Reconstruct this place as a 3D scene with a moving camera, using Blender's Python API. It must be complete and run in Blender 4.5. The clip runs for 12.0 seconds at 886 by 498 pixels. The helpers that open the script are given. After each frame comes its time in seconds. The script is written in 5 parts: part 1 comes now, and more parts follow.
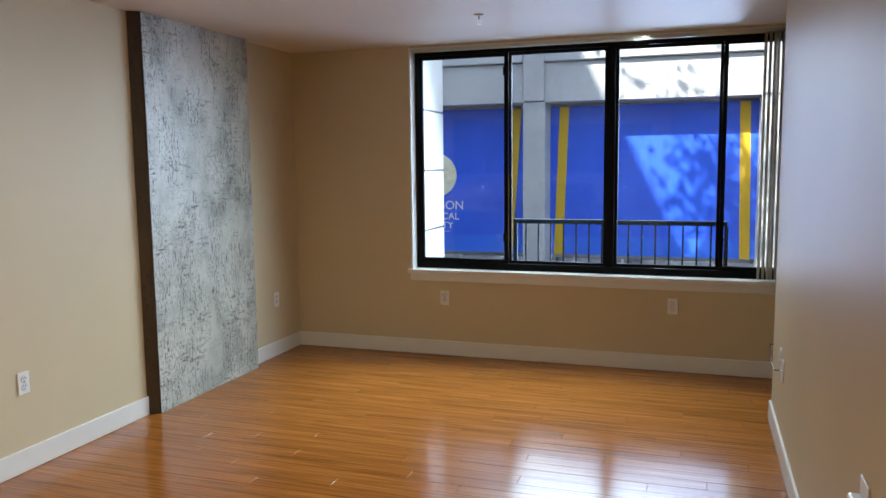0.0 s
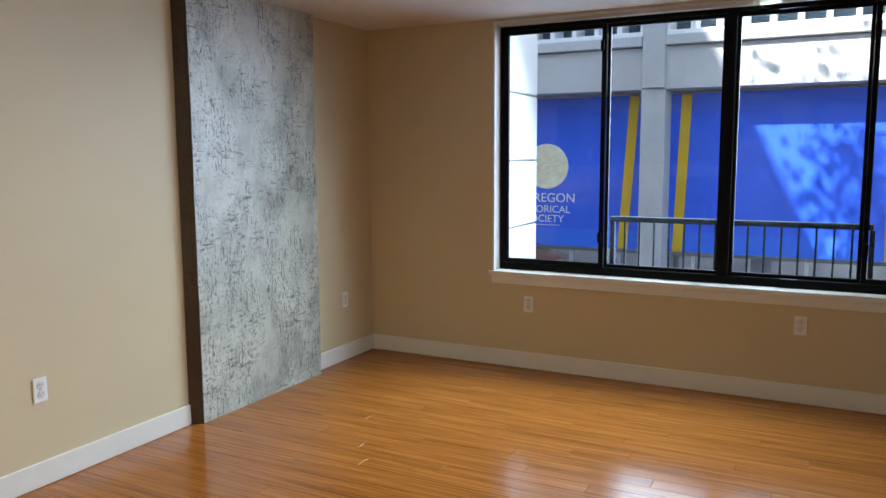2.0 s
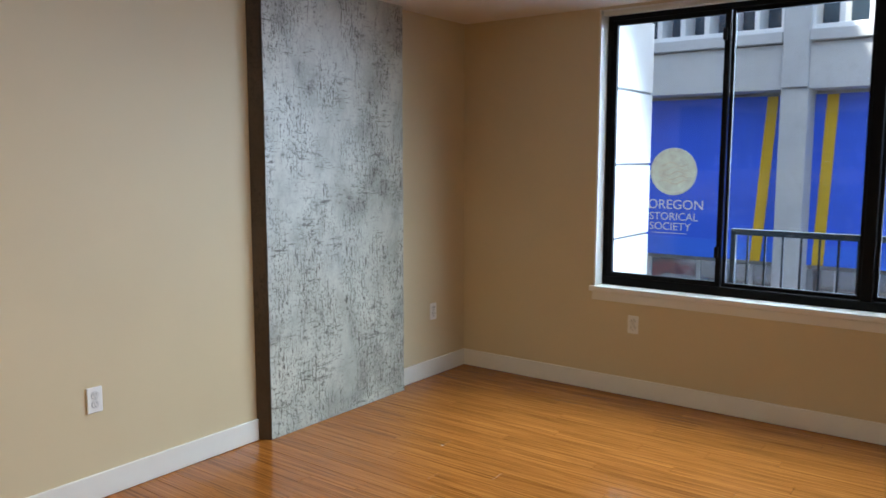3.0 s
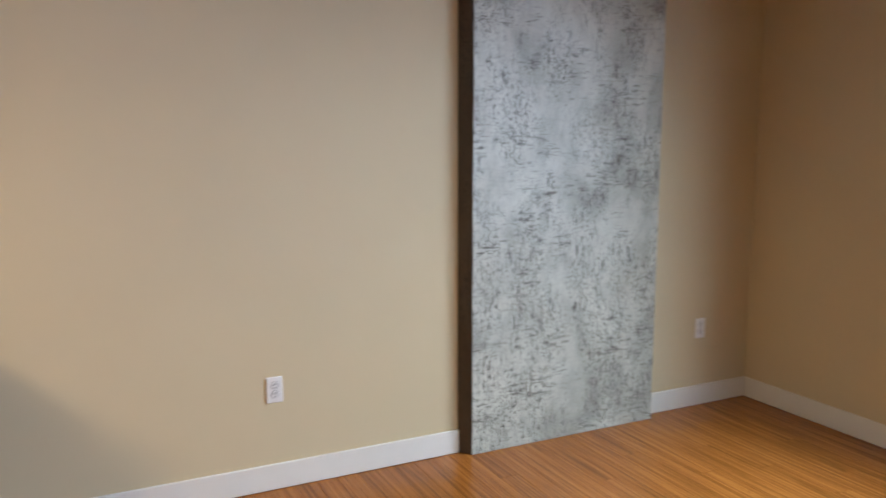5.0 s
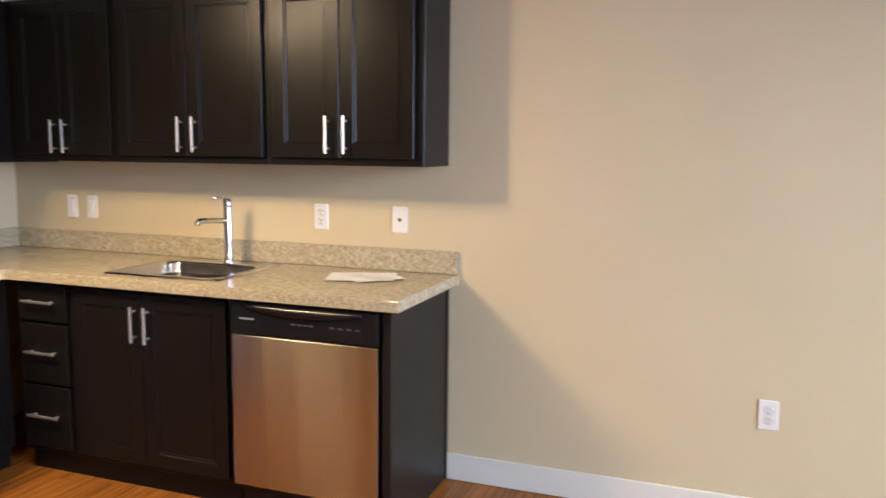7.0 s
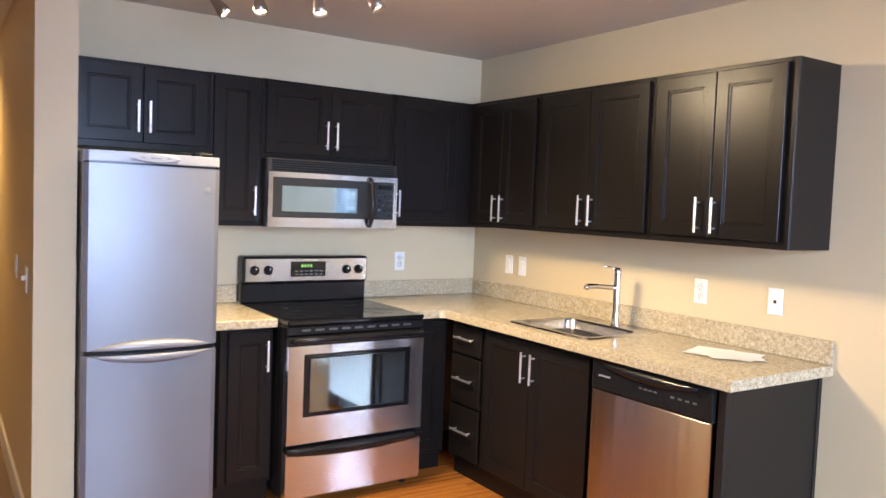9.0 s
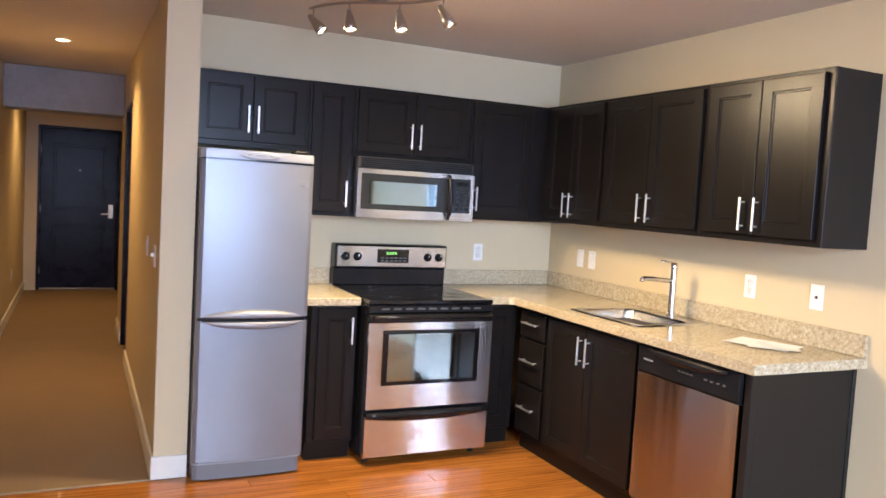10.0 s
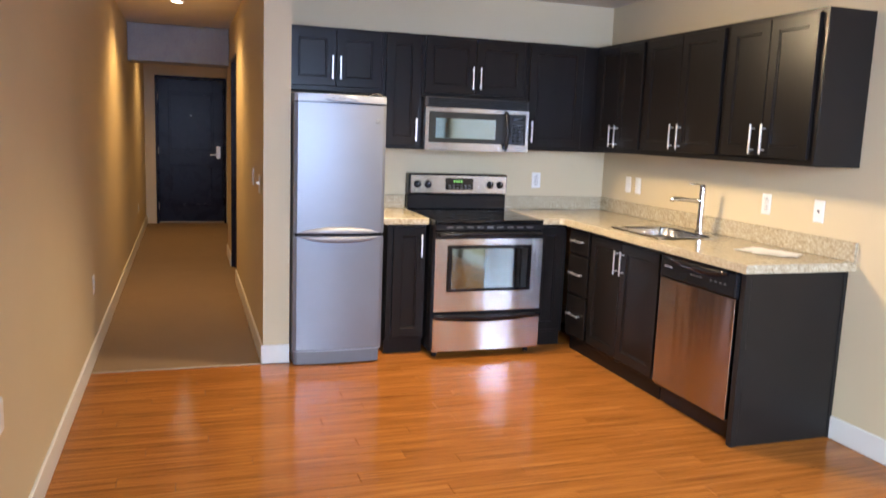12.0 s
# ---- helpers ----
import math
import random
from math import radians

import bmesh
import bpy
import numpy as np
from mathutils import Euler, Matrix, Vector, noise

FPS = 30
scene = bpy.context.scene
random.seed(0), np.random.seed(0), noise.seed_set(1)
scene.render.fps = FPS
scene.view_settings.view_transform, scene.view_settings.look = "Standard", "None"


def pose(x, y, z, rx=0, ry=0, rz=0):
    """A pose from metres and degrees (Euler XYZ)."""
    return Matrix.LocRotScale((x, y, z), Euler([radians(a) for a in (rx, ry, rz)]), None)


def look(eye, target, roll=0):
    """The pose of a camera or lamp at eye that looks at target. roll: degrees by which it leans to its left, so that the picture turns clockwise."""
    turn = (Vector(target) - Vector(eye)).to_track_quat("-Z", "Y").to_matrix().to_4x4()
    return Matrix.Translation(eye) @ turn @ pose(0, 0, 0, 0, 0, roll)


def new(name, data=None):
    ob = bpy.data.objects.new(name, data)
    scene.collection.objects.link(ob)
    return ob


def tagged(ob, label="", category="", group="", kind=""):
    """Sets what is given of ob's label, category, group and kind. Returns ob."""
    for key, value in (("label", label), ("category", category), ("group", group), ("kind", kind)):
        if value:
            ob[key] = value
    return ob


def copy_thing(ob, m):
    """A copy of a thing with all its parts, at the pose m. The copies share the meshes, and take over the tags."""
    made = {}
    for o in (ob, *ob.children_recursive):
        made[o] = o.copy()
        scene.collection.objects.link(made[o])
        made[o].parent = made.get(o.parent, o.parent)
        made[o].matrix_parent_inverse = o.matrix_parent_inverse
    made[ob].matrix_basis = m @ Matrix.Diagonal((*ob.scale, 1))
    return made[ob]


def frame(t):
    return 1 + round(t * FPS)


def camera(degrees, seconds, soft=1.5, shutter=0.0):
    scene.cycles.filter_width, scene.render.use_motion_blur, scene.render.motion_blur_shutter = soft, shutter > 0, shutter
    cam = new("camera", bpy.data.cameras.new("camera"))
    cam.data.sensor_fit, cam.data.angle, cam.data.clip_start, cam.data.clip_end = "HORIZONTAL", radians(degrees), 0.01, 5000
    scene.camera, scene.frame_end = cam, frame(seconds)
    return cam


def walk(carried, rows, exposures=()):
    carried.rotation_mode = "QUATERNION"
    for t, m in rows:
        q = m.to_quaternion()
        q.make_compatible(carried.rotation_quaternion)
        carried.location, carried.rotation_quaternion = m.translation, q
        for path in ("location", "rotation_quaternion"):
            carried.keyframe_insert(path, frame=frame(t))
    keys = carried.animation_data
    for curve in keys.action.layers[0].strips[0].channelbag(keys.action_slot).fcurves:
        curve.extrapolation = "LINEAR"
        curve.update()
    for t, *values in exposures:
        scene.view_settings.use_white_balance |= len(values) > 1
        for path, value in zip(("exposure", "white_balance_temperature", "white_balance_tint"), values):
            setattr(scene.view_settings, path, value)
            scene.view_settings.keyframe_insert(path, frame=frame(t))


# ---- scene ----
cam = camera(59.8, 12.0, shutter=0.3)
PATH = [
    (0, (-0.173, 0.635, 1.544), (-0.804, 2.52, 1.319), -0.6),
    (0.5, (-0.211, 0.712, 1.534), (-0.869, 2.584, 1.286), -0.5),
    (1, (-0.152, 0.911, 1.527), (-0.923, 2.734, 1.242), 0.2),
    (1.5, (-0.115, 1.148, 1.542), (-1.015, 2.911, 1.257), 0.1),
    (2, (-0.171, 1.356, 1.522), (-1.081, 3.12, 1.277), -0.3),
    (2.5, (-0.212, 1.58, 1.53), (-1.182, 3.315, 1.314), -0.4),
    (2.7, (-0.2, 1.684, 1.515), (-1.27, 3.36, 1.294), -0.2),
    (4.5, (-0.283, 2.531, 1.509), (-1.792, 3.819, 1.263), -0.5),
    (5, (-0.173, 2.798, 1.536), (-1.951, 3.669, 1.251), -0.1),
    (5.5, (-0.245, 2.935, 1.49), (-2.157, 3.448, 1.208), -0.3),
    (6, (-0.28, 3.062, 1.454), (-2.25, 3.305, 1.203), 1.4),
    (6.5, (-0.22, 3.256, 1.441), (-2.189, 3.011, 1.192), 2.6),
    (7, (-0.328, 3.356, 1.426), (-2.194, 2.68, 1.178), 0.6),
    (7.5, (-0.408, 3.43, 1.484), (-2.092, 2.367, 1.3), 0.0),
    (7.7, (-0.435, 3.497, 1.479), (-2.009, 2.272, 1.328), 0.3),
    (9.3, (-0.393, 4.129, 1.5), (-1.428, 2.422, 1.384), 3.5),
    (9.5, (-0.411, 4.232, 1.496), (-1.395, 2.495, 1.383), 4.5),
    (10, (-0.375, 4.449, 1.493), (-1.23, 2.646, 1.357), 3.3),
    (10.5, (-0.267, 4.605, 1.481), (-1.087, 2.792, 1.28), 1.6),
    (11, (-0.271, 4.82, 1.474), (-1.044, 2.984, 1.296), 3.4),
    (11.5, (-0.337, 5.05, 1.477), (-0.961, 3.157, 1.32), 4.4),
    (12, (-0.296, 5.198, 1.469), (-0.926, 3.324, 1.168), 2.2),
]
EXPOSURES = [(0.0, 1.40, 6300, 5), (2.7, 1.48, 6250, 5), (4.5, 1.42, 6400, 9), (5.5, 1.68, 6300, 11), (7.0, 1.95, 6500, 12), (7.6, 2.30, 6300, 12), (9.5, 2.52, 6400, 12), (10.5, 2.50, 6600, 12), (12.0, 2.42, 6400, 11)]
walk(cam, [(t, look(eye, target, roll)) for t, eye, target, roll in PATH], EXPOSURES)
FACADE_W, SKY_W = 12.0, 43.0
SPOT_W, DOWN_W = 13.5, 20.0

# ---------------------------------------------------------------- world, sun, lamps
SUN_TO = Vector((-0.36, -0.60, 0.72)).normalized()
world = bpy.data.worlds.new("world")
scene.world = world
world.use_nodes = True
wnt = world.node_tree
sky = wnt.nodes.new("ShaderNodeTexSky")
sky.sky_type = "NISHITA"
sky.sun_disc = False
sky.sun_elevation = math.asin(SUN_TO.z)
sky.sun_rotation = math.atan2(SUN_TO.x, SUN_TO.y)
bg = wnt.nodes["Background"]
wnt.links.new(sky.outputs[0], bg.inputs[0])
bg.inputs[1].default_value = 0.15
sun = bpy.data.lights.new("sun", "SUN")
sun.energy, sun.angle, sun.color = 5.0, radians(0.5), (1.0, 0.95, 0.88)
sun_ob = new("sun", sun)
sun_ob.matrix_world = look(SUN_TO * 60, (0, 0, 0))


def lamp(name, kind, energy, colour, m, **more):
    data = bpy.data.lights.new(name, kind)
    data.energy, data.color = energy, colour
    if kind == "AREA":
        data.shape, data.size, data.size_y = "RECTANGLE", more["size"][0], more["size"][1]
        data.spread = radians(more.get("spread", 180))
    else:
        data.shadow_soft_size = more.get("soft", 0.03)
    if kind == "SPOT":
        data.spot_size, data.spot_blend = radians(more["cone"]), more.get("blend", 0.5)
    ob = new(name, data)
    ob.matrix_world = m
    return ob


# daylight in the window opening: from the bright facade straight in, and from the sky steeply down
lamp("window_daylight", "AREA", FACADE_W, (0.52, 0.66, 1.0), look((-1.06, 6.66, 1.56), (-2.60, 0.0, 1.50)), size=(2.3, 1.66), spread=76)
lamp("window_skylight", "AREA", SKY_W, (0.66, 0.82, 1.0), look((-1.00, 7.10, 2.00), (-2.80, 3.95, -1.40)), size=(2.4, 1.5), spread=108)

# ---------------------------------------------------------------- materials
def mat_new(name):
    m = bpy.data.materials.new(name)
    m.use_nodes = True
    return m, m.node_tree, m.node_tree.nodes["Principled BSDF"]


def node(nt, kind, **vals):
    n = nt.nodes.new(kind)
    for k, v in vals.items():
        n.inputs[k].default_value = v
    return n


def coords(nt, scale=(1, 1, 1), space="Object"):
    tc = nt.nodes.new("ShaderNodeTexCoord")
    mp = node(nt, "ShaderNodeMapping", Scale=scale)
    nt.links.new(tc.outputs[space], mp.inputs["Vector"])
    return mp.outputs["Vector"]


def ramp(nt, fac, stops):
    r = nt.nodes.new("ShaderNodeValToRGB")
    els = r.color_ramp.elements
    while len(els) < len(stops):
        els.new(0.5)
    for e, (p, c) in zip(els, stops):
        e.position, e.color = p, (*c, 1)
    nt.links.new(fac, r.inputs[0])
    return r.outputs[0]


def noise_tex(nt, vec, scale, detail=4, rough=0.55, dist=0.0):
    n = node(nt, "ShaderNodeTexNoise", Scale=scale, Detail=detail, Roughness=rough, Distortion=dist)
    nt.links.new(vec, n.inputs["Vector"])
    return n.outputs["Fac"]


def bump(nt, bsdf, height, strength, distance=0.002):
    b = node(nt, "ShaderNodeBump", Strength=strength, Distance=distance)
    nt.links.new(height, b.inputs["Height"])
    nt.links.new(b.outputs[0], bsdf.inputs["Normal"])


def mixc(nt, fac, a, b, blend="MIX"):
    m = nt.nodes.new("ShaderNodeMix")
    m.data_type, m.blend_type = "RGBA", blend
    for sock, v in ((m.inputs[0], fac), (m.inputs[6], a), (m.inputs[7], b)):
        if isinstance(v, (int, float)):
            sock.default_value = v
        elif isinstance(v, tuple):
            sock.default_value = (*v, 1)
        else:
            nt.links.new(v, sock)
    return m.outputs[2]


def scaled(c, k):
    return tuple(min(1.0, v * k) for v in c)


def plain(name, colour, rough=0.5, metal=0.0, vary=0.08, scale=6.0, relief=0.1, grain=180.0, coat=0.0):
    """A surface with broad tone variation and fine grain."""
    m, nt, b = mat_new(name)
    v = coords(nt)
    broad = noise_tex(nt, v, scale, 5)
    fine = noise_tex(nt, v, grain, 3)
    c = ramp(nt, broad, [(0.25, scaled(colour, 1 - vary)), (0.75, scaled(colour, 1 + vary))])
    nt.links.new(c, b.inputs["Base Color"])
    r = node(nt, "ShaderNodeMapRange")
    r.inputs[3].default_value, r.inputs[4].default_value = max(0.02, rough - 0.06), min(1, rough + 0.06)
    nt.links.new(broad, r.inputs[0])
    nt.links.new(r.outputs[0], b.inputs["Roughness"])
    b.inputs["Metallic"].default_value = metal
    b.inputs["Coat Weight"].default_value = coat
    if relief:
        bump(nt, b, fine, relief, 0.001)
    return m


def brushed(name, colour, rough, along, warp=0.0):
    """Brushed metal; along: the scale of the streaks on each axis; warp: how far the sheet waves, in metres."""
    m, nt, b = mat_new(name)
    v = coords(nt, along)
    streak = noise_tex(nt, v, 1.0, 3, 0.6)
    c = ramp(nt, streak, [(0.2, scaled(colour, 0.95)), (0.8, scaled(colour, 1.04))])
    nt.links.new(c, b.inputs["Base Color"])
    b.inputs["Metallic"].default_value = 1.0
    b.inputs["Roughness"].default_value = rough
    tan = node(nt, "ShaderNodeCombineXYZ", X=0.0, Y=0.0, Z=1.0)
    nt.links.new(tan.outputs[0], b.inputs["Tangent"])
    b.inputs["Anisotropic"].default_value = 1.0
    if warp:
        bump(nt, b, noise_tex(nt, coords(nt, (5.5, 5.5, 0.5)), 1.0, 2, 0.4), 1.0, warp)
    return m


def wall_paint(name, colour):
    m, nt, b = mat_new(name)
    v = coords(nt)
    broad = noise_tex(nt, v, 1.3, 4)
    peel = noise_tex(nt, v, 95, 3, 0.6)
    scuff = noise_tex(nt, coords(nt, (3, 3, 14)), 2.2, 6, 0.7)
    c = ramp(nt, broad, [(0.2, scaled(colour, 0.95)), (0.8, scaled(colour, 1.04))])
    s = ramp(nt, scuff, [(0.70, (1, 1, 1)), (0.82, (0.93, 0.92, 0.90))])
    nt.links.new(mixc(nt, 0.6, c, s, "MULTIPLY"), b.inputs["Base Color"])
    b.inputs["Roughness"].default_value = 0.48
    b.inputs["Specular IOR Level"].default_value = 0.13
    bump(nt, b, peel, 0.06, 0.0008)
    return m


def mul(nt, p, q):
    n = nt.nodes.new("ShaderNodeMath")
    n.operation = "MULTIPLY"
    for k, v in enumerate((p, q)):
        if isinstance(v, float):
            n.inputs[k].default_value = v
        else:
            nt.links.new(v, n.inputs[k])
    return n.outputs[0]


def concrete(name, dark, light, strong=1.0, size=1.0):
    """Cast concrete: pale skim with grey clouds, clustered pits, and upright and level trowel marks."""
    m, nt, b = mat_new(name)
    v = coords(nt)
    cloud = noise_tex(nt, coords(nt, (1, 1, 0.7)), 2.2 * size, 7, 0.66, 0.5)
    pits = noise_tex(nt, coords(nt, (46 * size, 46 * size, 34 * size)), 1.0, 9, 0.80, 0.1)
    drips = noise_tex(nt, coords(nt, (60 * size, 60 * size, 8 * size)), 1.0, 9, 0.76, 0.15)
    level = noise_tex(nt, coords(nt, (9 * size, 9 * size, 50 * size)), 1.0, 9, 0.76, 0.15)
    where = noise_tex(nt, coords(nt, (1.6, 1.6, 0.7)), 2.6 * size, 6, 0.68, 0.4)
    where2 = noise_tex(nt, coords(nt, (1.0, 1.0, 1.6)), 2.4 * size, 6, 0.66, 0.4)
    fine = noise_tex(nt, v, 140, 6, 0.75)
    low = tuple(0.50 * p + 0.50 * q for p, q in zip(dark, light))
    c = ramp(nt, cloud, [(0.36, low), (0.50, tuple(0.20 * p + 0.80 * q for p, q in zip(dark, light))), (0.62, light)])
    near = ramp(nt, where, [(0.45, (1, 1, 1)), (0.57, (0.08, 0.08, 0.08))])
    near2 = ramp(nt, where2, [(0.47, (0.06, 0.06, 0.06)), (0.58, (1, 1, 1))])
    pit_m = ramp(nt, pits, [(0.428, (strong,) * 3), (0.458, (0, 0, 0))])
    drip_m = ramp(nt, drips, [(0.418, (strong,) * 3), (0.455, (0, 0, 0))])
    level_m = ramp(nt, level, [(0.418, (0.9 * strong,) * 3), (0.455, (0, 0, 0))])
    c = mixc(nt, mul(nt, pit_m, near), c, dark)
    c = mixc(nt, mul(nt, drip_m, near), c, scaled(dark, 1.25))
    c = mixc(nt, mul(nt, level_m, near2), c, scaled(dark, 1.35))
    c = mixc(nt, 0.3, c, ramp(nt, fine, [(0.3, (0.55, 0.55, 0.55)), (0.65, (1, 1, 1))]), "MULTIPLY")
    nt.links.new(c, b.inputs["Base Color"])
    r = ramp(nt, cloud, [(0.3, (0.62, 0.62, 0.62)), (0.7, (0.40, 0.40, 0.40))])
    nt.links.new(r, b.inputs["Roughness"])
    bump(nt, b, mixc(nt, 0.5, pits, drips), 0.3, 0.003)
    return m


def floor_wood(name):
    m, nt, b = mat_new(name)
    info = nt.nodes.new("ShaderNodeObjectInfo")
    v = coords(nt)
    add = nt.nodes.new("ShaderNodeVectorMath")
    nt.links.new(v, add.inputs[0])
    sc = nt.nodes.new("ShaderNodeVectorMath")
    sc.operation = "SCALE"
    sc.inputs[0].default_value = (37, 11, 5)
    nt.links.new(info.outputs["Random"], sc.inputs["Scale"])
    nt.links.new(sc.outputs[0], add.inputs[1])
    mp = node(nt, "ShaderNodeMapping", Scale=(1.1, 58, 1))
    nt.links.new(add.outputs[0], mp.inputs["Vector"])
    streak = noise_tex(nt, mp.outputs[0], 1.6, 6, 0.62, 0.25)
    mp2 = node(nt, "ShaderNodeMapping", Scale=(0.5, 9, 1))
    nt.links.new(add.outputs[0], mp2.inputs["Vector"])
    wide = noise_tex(nt, mp2.outputs[0], 1.5, 3)
    c = ramp(nt, streak, [(0.30, (0.150, 0.050, 0.010)), (0.47, (0.335, 0.117, 0.021)), (0.64, (0.48, 0.184, 0.036))])
    c = mixc(nt, 0.5, c, ramp(nt, wide, [(0.3, (0.72, 0.66, 0.6)), (0.7, (1, 1, 1))]), "MULTIPLY")
    tone = ramp(nt, info.outputs["Random"], [(0.0, (0.86, 0.84, 0.82)), (1.0, (1.0, 1.0, 1.0))])
    nt.links.new(mixc(nt, 1.0, c, tone, "MULTIPLY"), b.inputs["Base Color"])
    smear = noise_tex(nt, coords(nt), 3.0, 4)
    r = node(nt, "ShaderNodeMapRange")
    r.inputs[3].default_value, r.inputs[4].default_value = 0.11, 0.20
    nt.links.new(smear, r.inputs[0])
    nt.links.new(r.outputs[0], b.inputs["Roughness"])
    b.inputs["Specular IOR Level"].default_value = 0.24
    bump(nt, b, streak, 0.14, 0.0008)
    return m


def cabinet_wood(name):
    m, nt, b = mat_new(name)
    g = noise_tex(nt, coords(nt, (60, 60, 3.5)), 1.0, 5, 0.6, 0.4)
    c = ramp(nt, g, [(0.3, (0.0082, 0.0066, 0.0058)), (0.7, (0.0106, 0.0084, 0.0073))])
    nt.links.new(c, b.inputs["Base Color"])
    smear = noise_tex(nt, coords(nt), 4, 4)
    r = node(nt, "ShaderNodeMapRange")
    r.inputs[3].default_value, r.inputs[4].default_value = 0.26, 0.32
    nt.links.new(smear, r.inputs[0])
    nt.links.new(r.outputs[0], b.inputs["Roughness"])
    b.inputs["Specular IOR Level"].default_value = 0.20
    return m


def granite(name):
    m, nt, b = mat_new(name)
    v = coords(nt)
    a = noise_tex(nt, v, 75, 6, 0.75)
    s = noise_tex(nt, v, 170, 4, 0.7)
    w = noise_tex(nt, v, 9, 4)
    c = ramp(nt, a, [(0.30, (0.22, 0.165, 0.10)), (0.44, (0.41, 0.34, 0.22)), (0.56, (0.53, 0.465, 0.33)), (0.72, (0.67, 0.62, 0.50))])
    c = mixc(nt, 0.55, c, ramp(nt, s, [(0.36, (0.38, 0.31, 0.25)), (0.48, (1, 1, 1))]), "MULTIPLY")
    c = mixc(nt, 0.4, c, ramp(nt, w, [(0.3, (0.8, 0.76, 0.7)), (0.7, (1, 1, 1))]), "MULTIPLY")
    nt.links.new(c, b.inputs["Base Color"])
    b.inputs["Roughness"].default_value = 0.16
    bump(nt, b, s, 0.05, 0.0006)
    return m


def glass_mat(name, tint=(1, 1, 1)):
    m = bpy.data.materials.new(name)
    m.use_nodes = True
    nt = m.node_tree
    nt.nodes.clear()
    out = nt.nodes.new("ShaderNodeOutputMaterial")
    tr = nt.nodes.new("ShaderNodeBsdfTransparent")
    tr.inputs[0].default_value = (*tint, 1)
    gl = nt.nodes.new("ShaderNodeBsdfGlossy")
    gl.inputs["Roughness"].default_value = 0.02
    fr = nt.nodes.new("ShaderNodeFresnel")
    fr.inputs[0].default_value = 1.45
    mx = nt.nodes.new("ShaderNodeMixShader")
    nt.links.new(fr.outputs[0], mx.inputs[0])
    nt.links.new(tr.outputs[0], mx.inputs[1])
    nt.links.new(gl.outputs[0], mx.inputs[2])
    nt.links.new(mx.outputs[0], out.inputs[0])
    return m


def thin_vinyl(name, colour):
    """A vinyl vane that lets part of the daylight through."""
    m, nt, b = mat_new(name)
    c = ramp(nt, noise_tex(nt, coords(nt, (20, 20, 2)), 2.0, 4), [(0.3, scaled(colour, 0.94)), (0.7, colour)])
    nt.links.new(c, b.inputs["Base Color"])
    b.inputs["Roughness"].default_value = 0.45
    tr = nt.nodes.new("ShaderNodeBsdfTranslucent")
    nt.links.new(c, tr.inputs[0])
    mx = nt.nodes.new("ShaderNodeMixShader")
    mx.inputs[0].default_value = 0.8
    nt.links.new(b.outputs[0], mx.inputs[1])
    nt.links.new(tr.outputs[0], mx.inputs[2])
    nt.links.new(mx.outputs[0], nt.nodes["Material Output"].inputs[0])
    return m


def glowing(name, colour, strength):
    m, nt, b = mat_new(name)
    b.inputs["Base Color"].default_value = (*colour, 1)
    b.inputs["Emission Color"].default_value = (*colour, 1)
    b.inputs["Emission Strength"].default_value = strength
    return m


def carpet_mat(name):
    m, nt, b = mat_new(name)
    v = coords(nt)
    pile = noise_tex(nt, v, 240, 4, 0.7)
    walk_n = noise_tex(nt, v, 2.2, 4)
    c = ramp(nt, pile, [(0.3, (0.155, 0.098, 0.050)), (0.7, (0.35, 0.235, 0.125))])
    c = mixc(nt, 0.5, c, ramp(nt, walk_n, [(0.3, (0.80, 0.79, 0.77)), (0.7, (1, 1, 1))]), "MULTIPLY")
    nt.links.new(c, b.inputs["Base Color"])
    b.inputs["Roughness"].default_value = 0.95
    bump(nt, b, pile, 0.8, 0.004)
    return m


M_WALL = wall_paint("beige wall paint", (0.605, 0.506, 0.330))
M_CEIL = wall_paint("ceiling paint", (0.72, 0.65, 0.57))
M_TRIM = plain("trim paint", (0.74, 0.72, 0.66), 0.4, vary=0.03, relief=0.05)
M_CONC = concrete("cast concrete", (0.085, 0.080, 0.064), (0.60, 0.61, 0.53), 1.0, 1.35)
# brown concrete, darkened to hold the soft shade beside the column
M_CONCSIDE = concrete("brown concrete with painted shade", (0.028, 0.020, 0.013), (0.080, 0.057, 0.036), 0.8, 1.2)
M_CONC2 = concrete("smooth grey concrete", (0.20, 0.20, 0.21), (0.36, 0.36, 0.37), 0.5, 0.8)
M_FACADE = concrete("pale facade concrete", (0.42, 0.42, 0.42), (0.62, 0.62, 0.62), 0.35, 0.12)
M_FLOOR = floor_wood("strip laminate")
M_CARPET = carpet_mat("tan carpet")
M_CAB = cabinet_wood("espresso stained wood")
M_STEEL = brushed("brushed steel", (0.74, 0.735, 0.735), 0.20, (1.5, 1.5, 220))
M_STEELV = brushed("brushed steel upright", (0.47, 0.43, 0.40), 0.21, (1.5, 1.5, 260), 0.007)
M_CHROME = plain("polished chrome", (0.72, 0.72, 0.73), 0.10, 1.0, 0.03, relief=0)
M_NICKEL = plain("satin nickel", (0.86, 0.85, 0.83), 0.45, 1.0, 0.04, relief=0.0)
M_FRIDGE = plain("silver lacquer", (0.205, 0.215, 0.24), 0.38, 0.5, 0.03, relief=0)
M_HEAD = plain("dark satin nickel", (0.42, 0.40, 0.37), 0.32, 1.0, 0.06, relief=0.0)
M_FRGREY = plain("pale grey plastic", (0.29, 0.30, 0.32), 0.38, 0.2, 0.03, relief=0.03)
M_STRIP = plain("worn bronze strip", (0.30, 0.23, 0.15), 0.5, 0.5, 0.15, 30.0, relief=0.1)
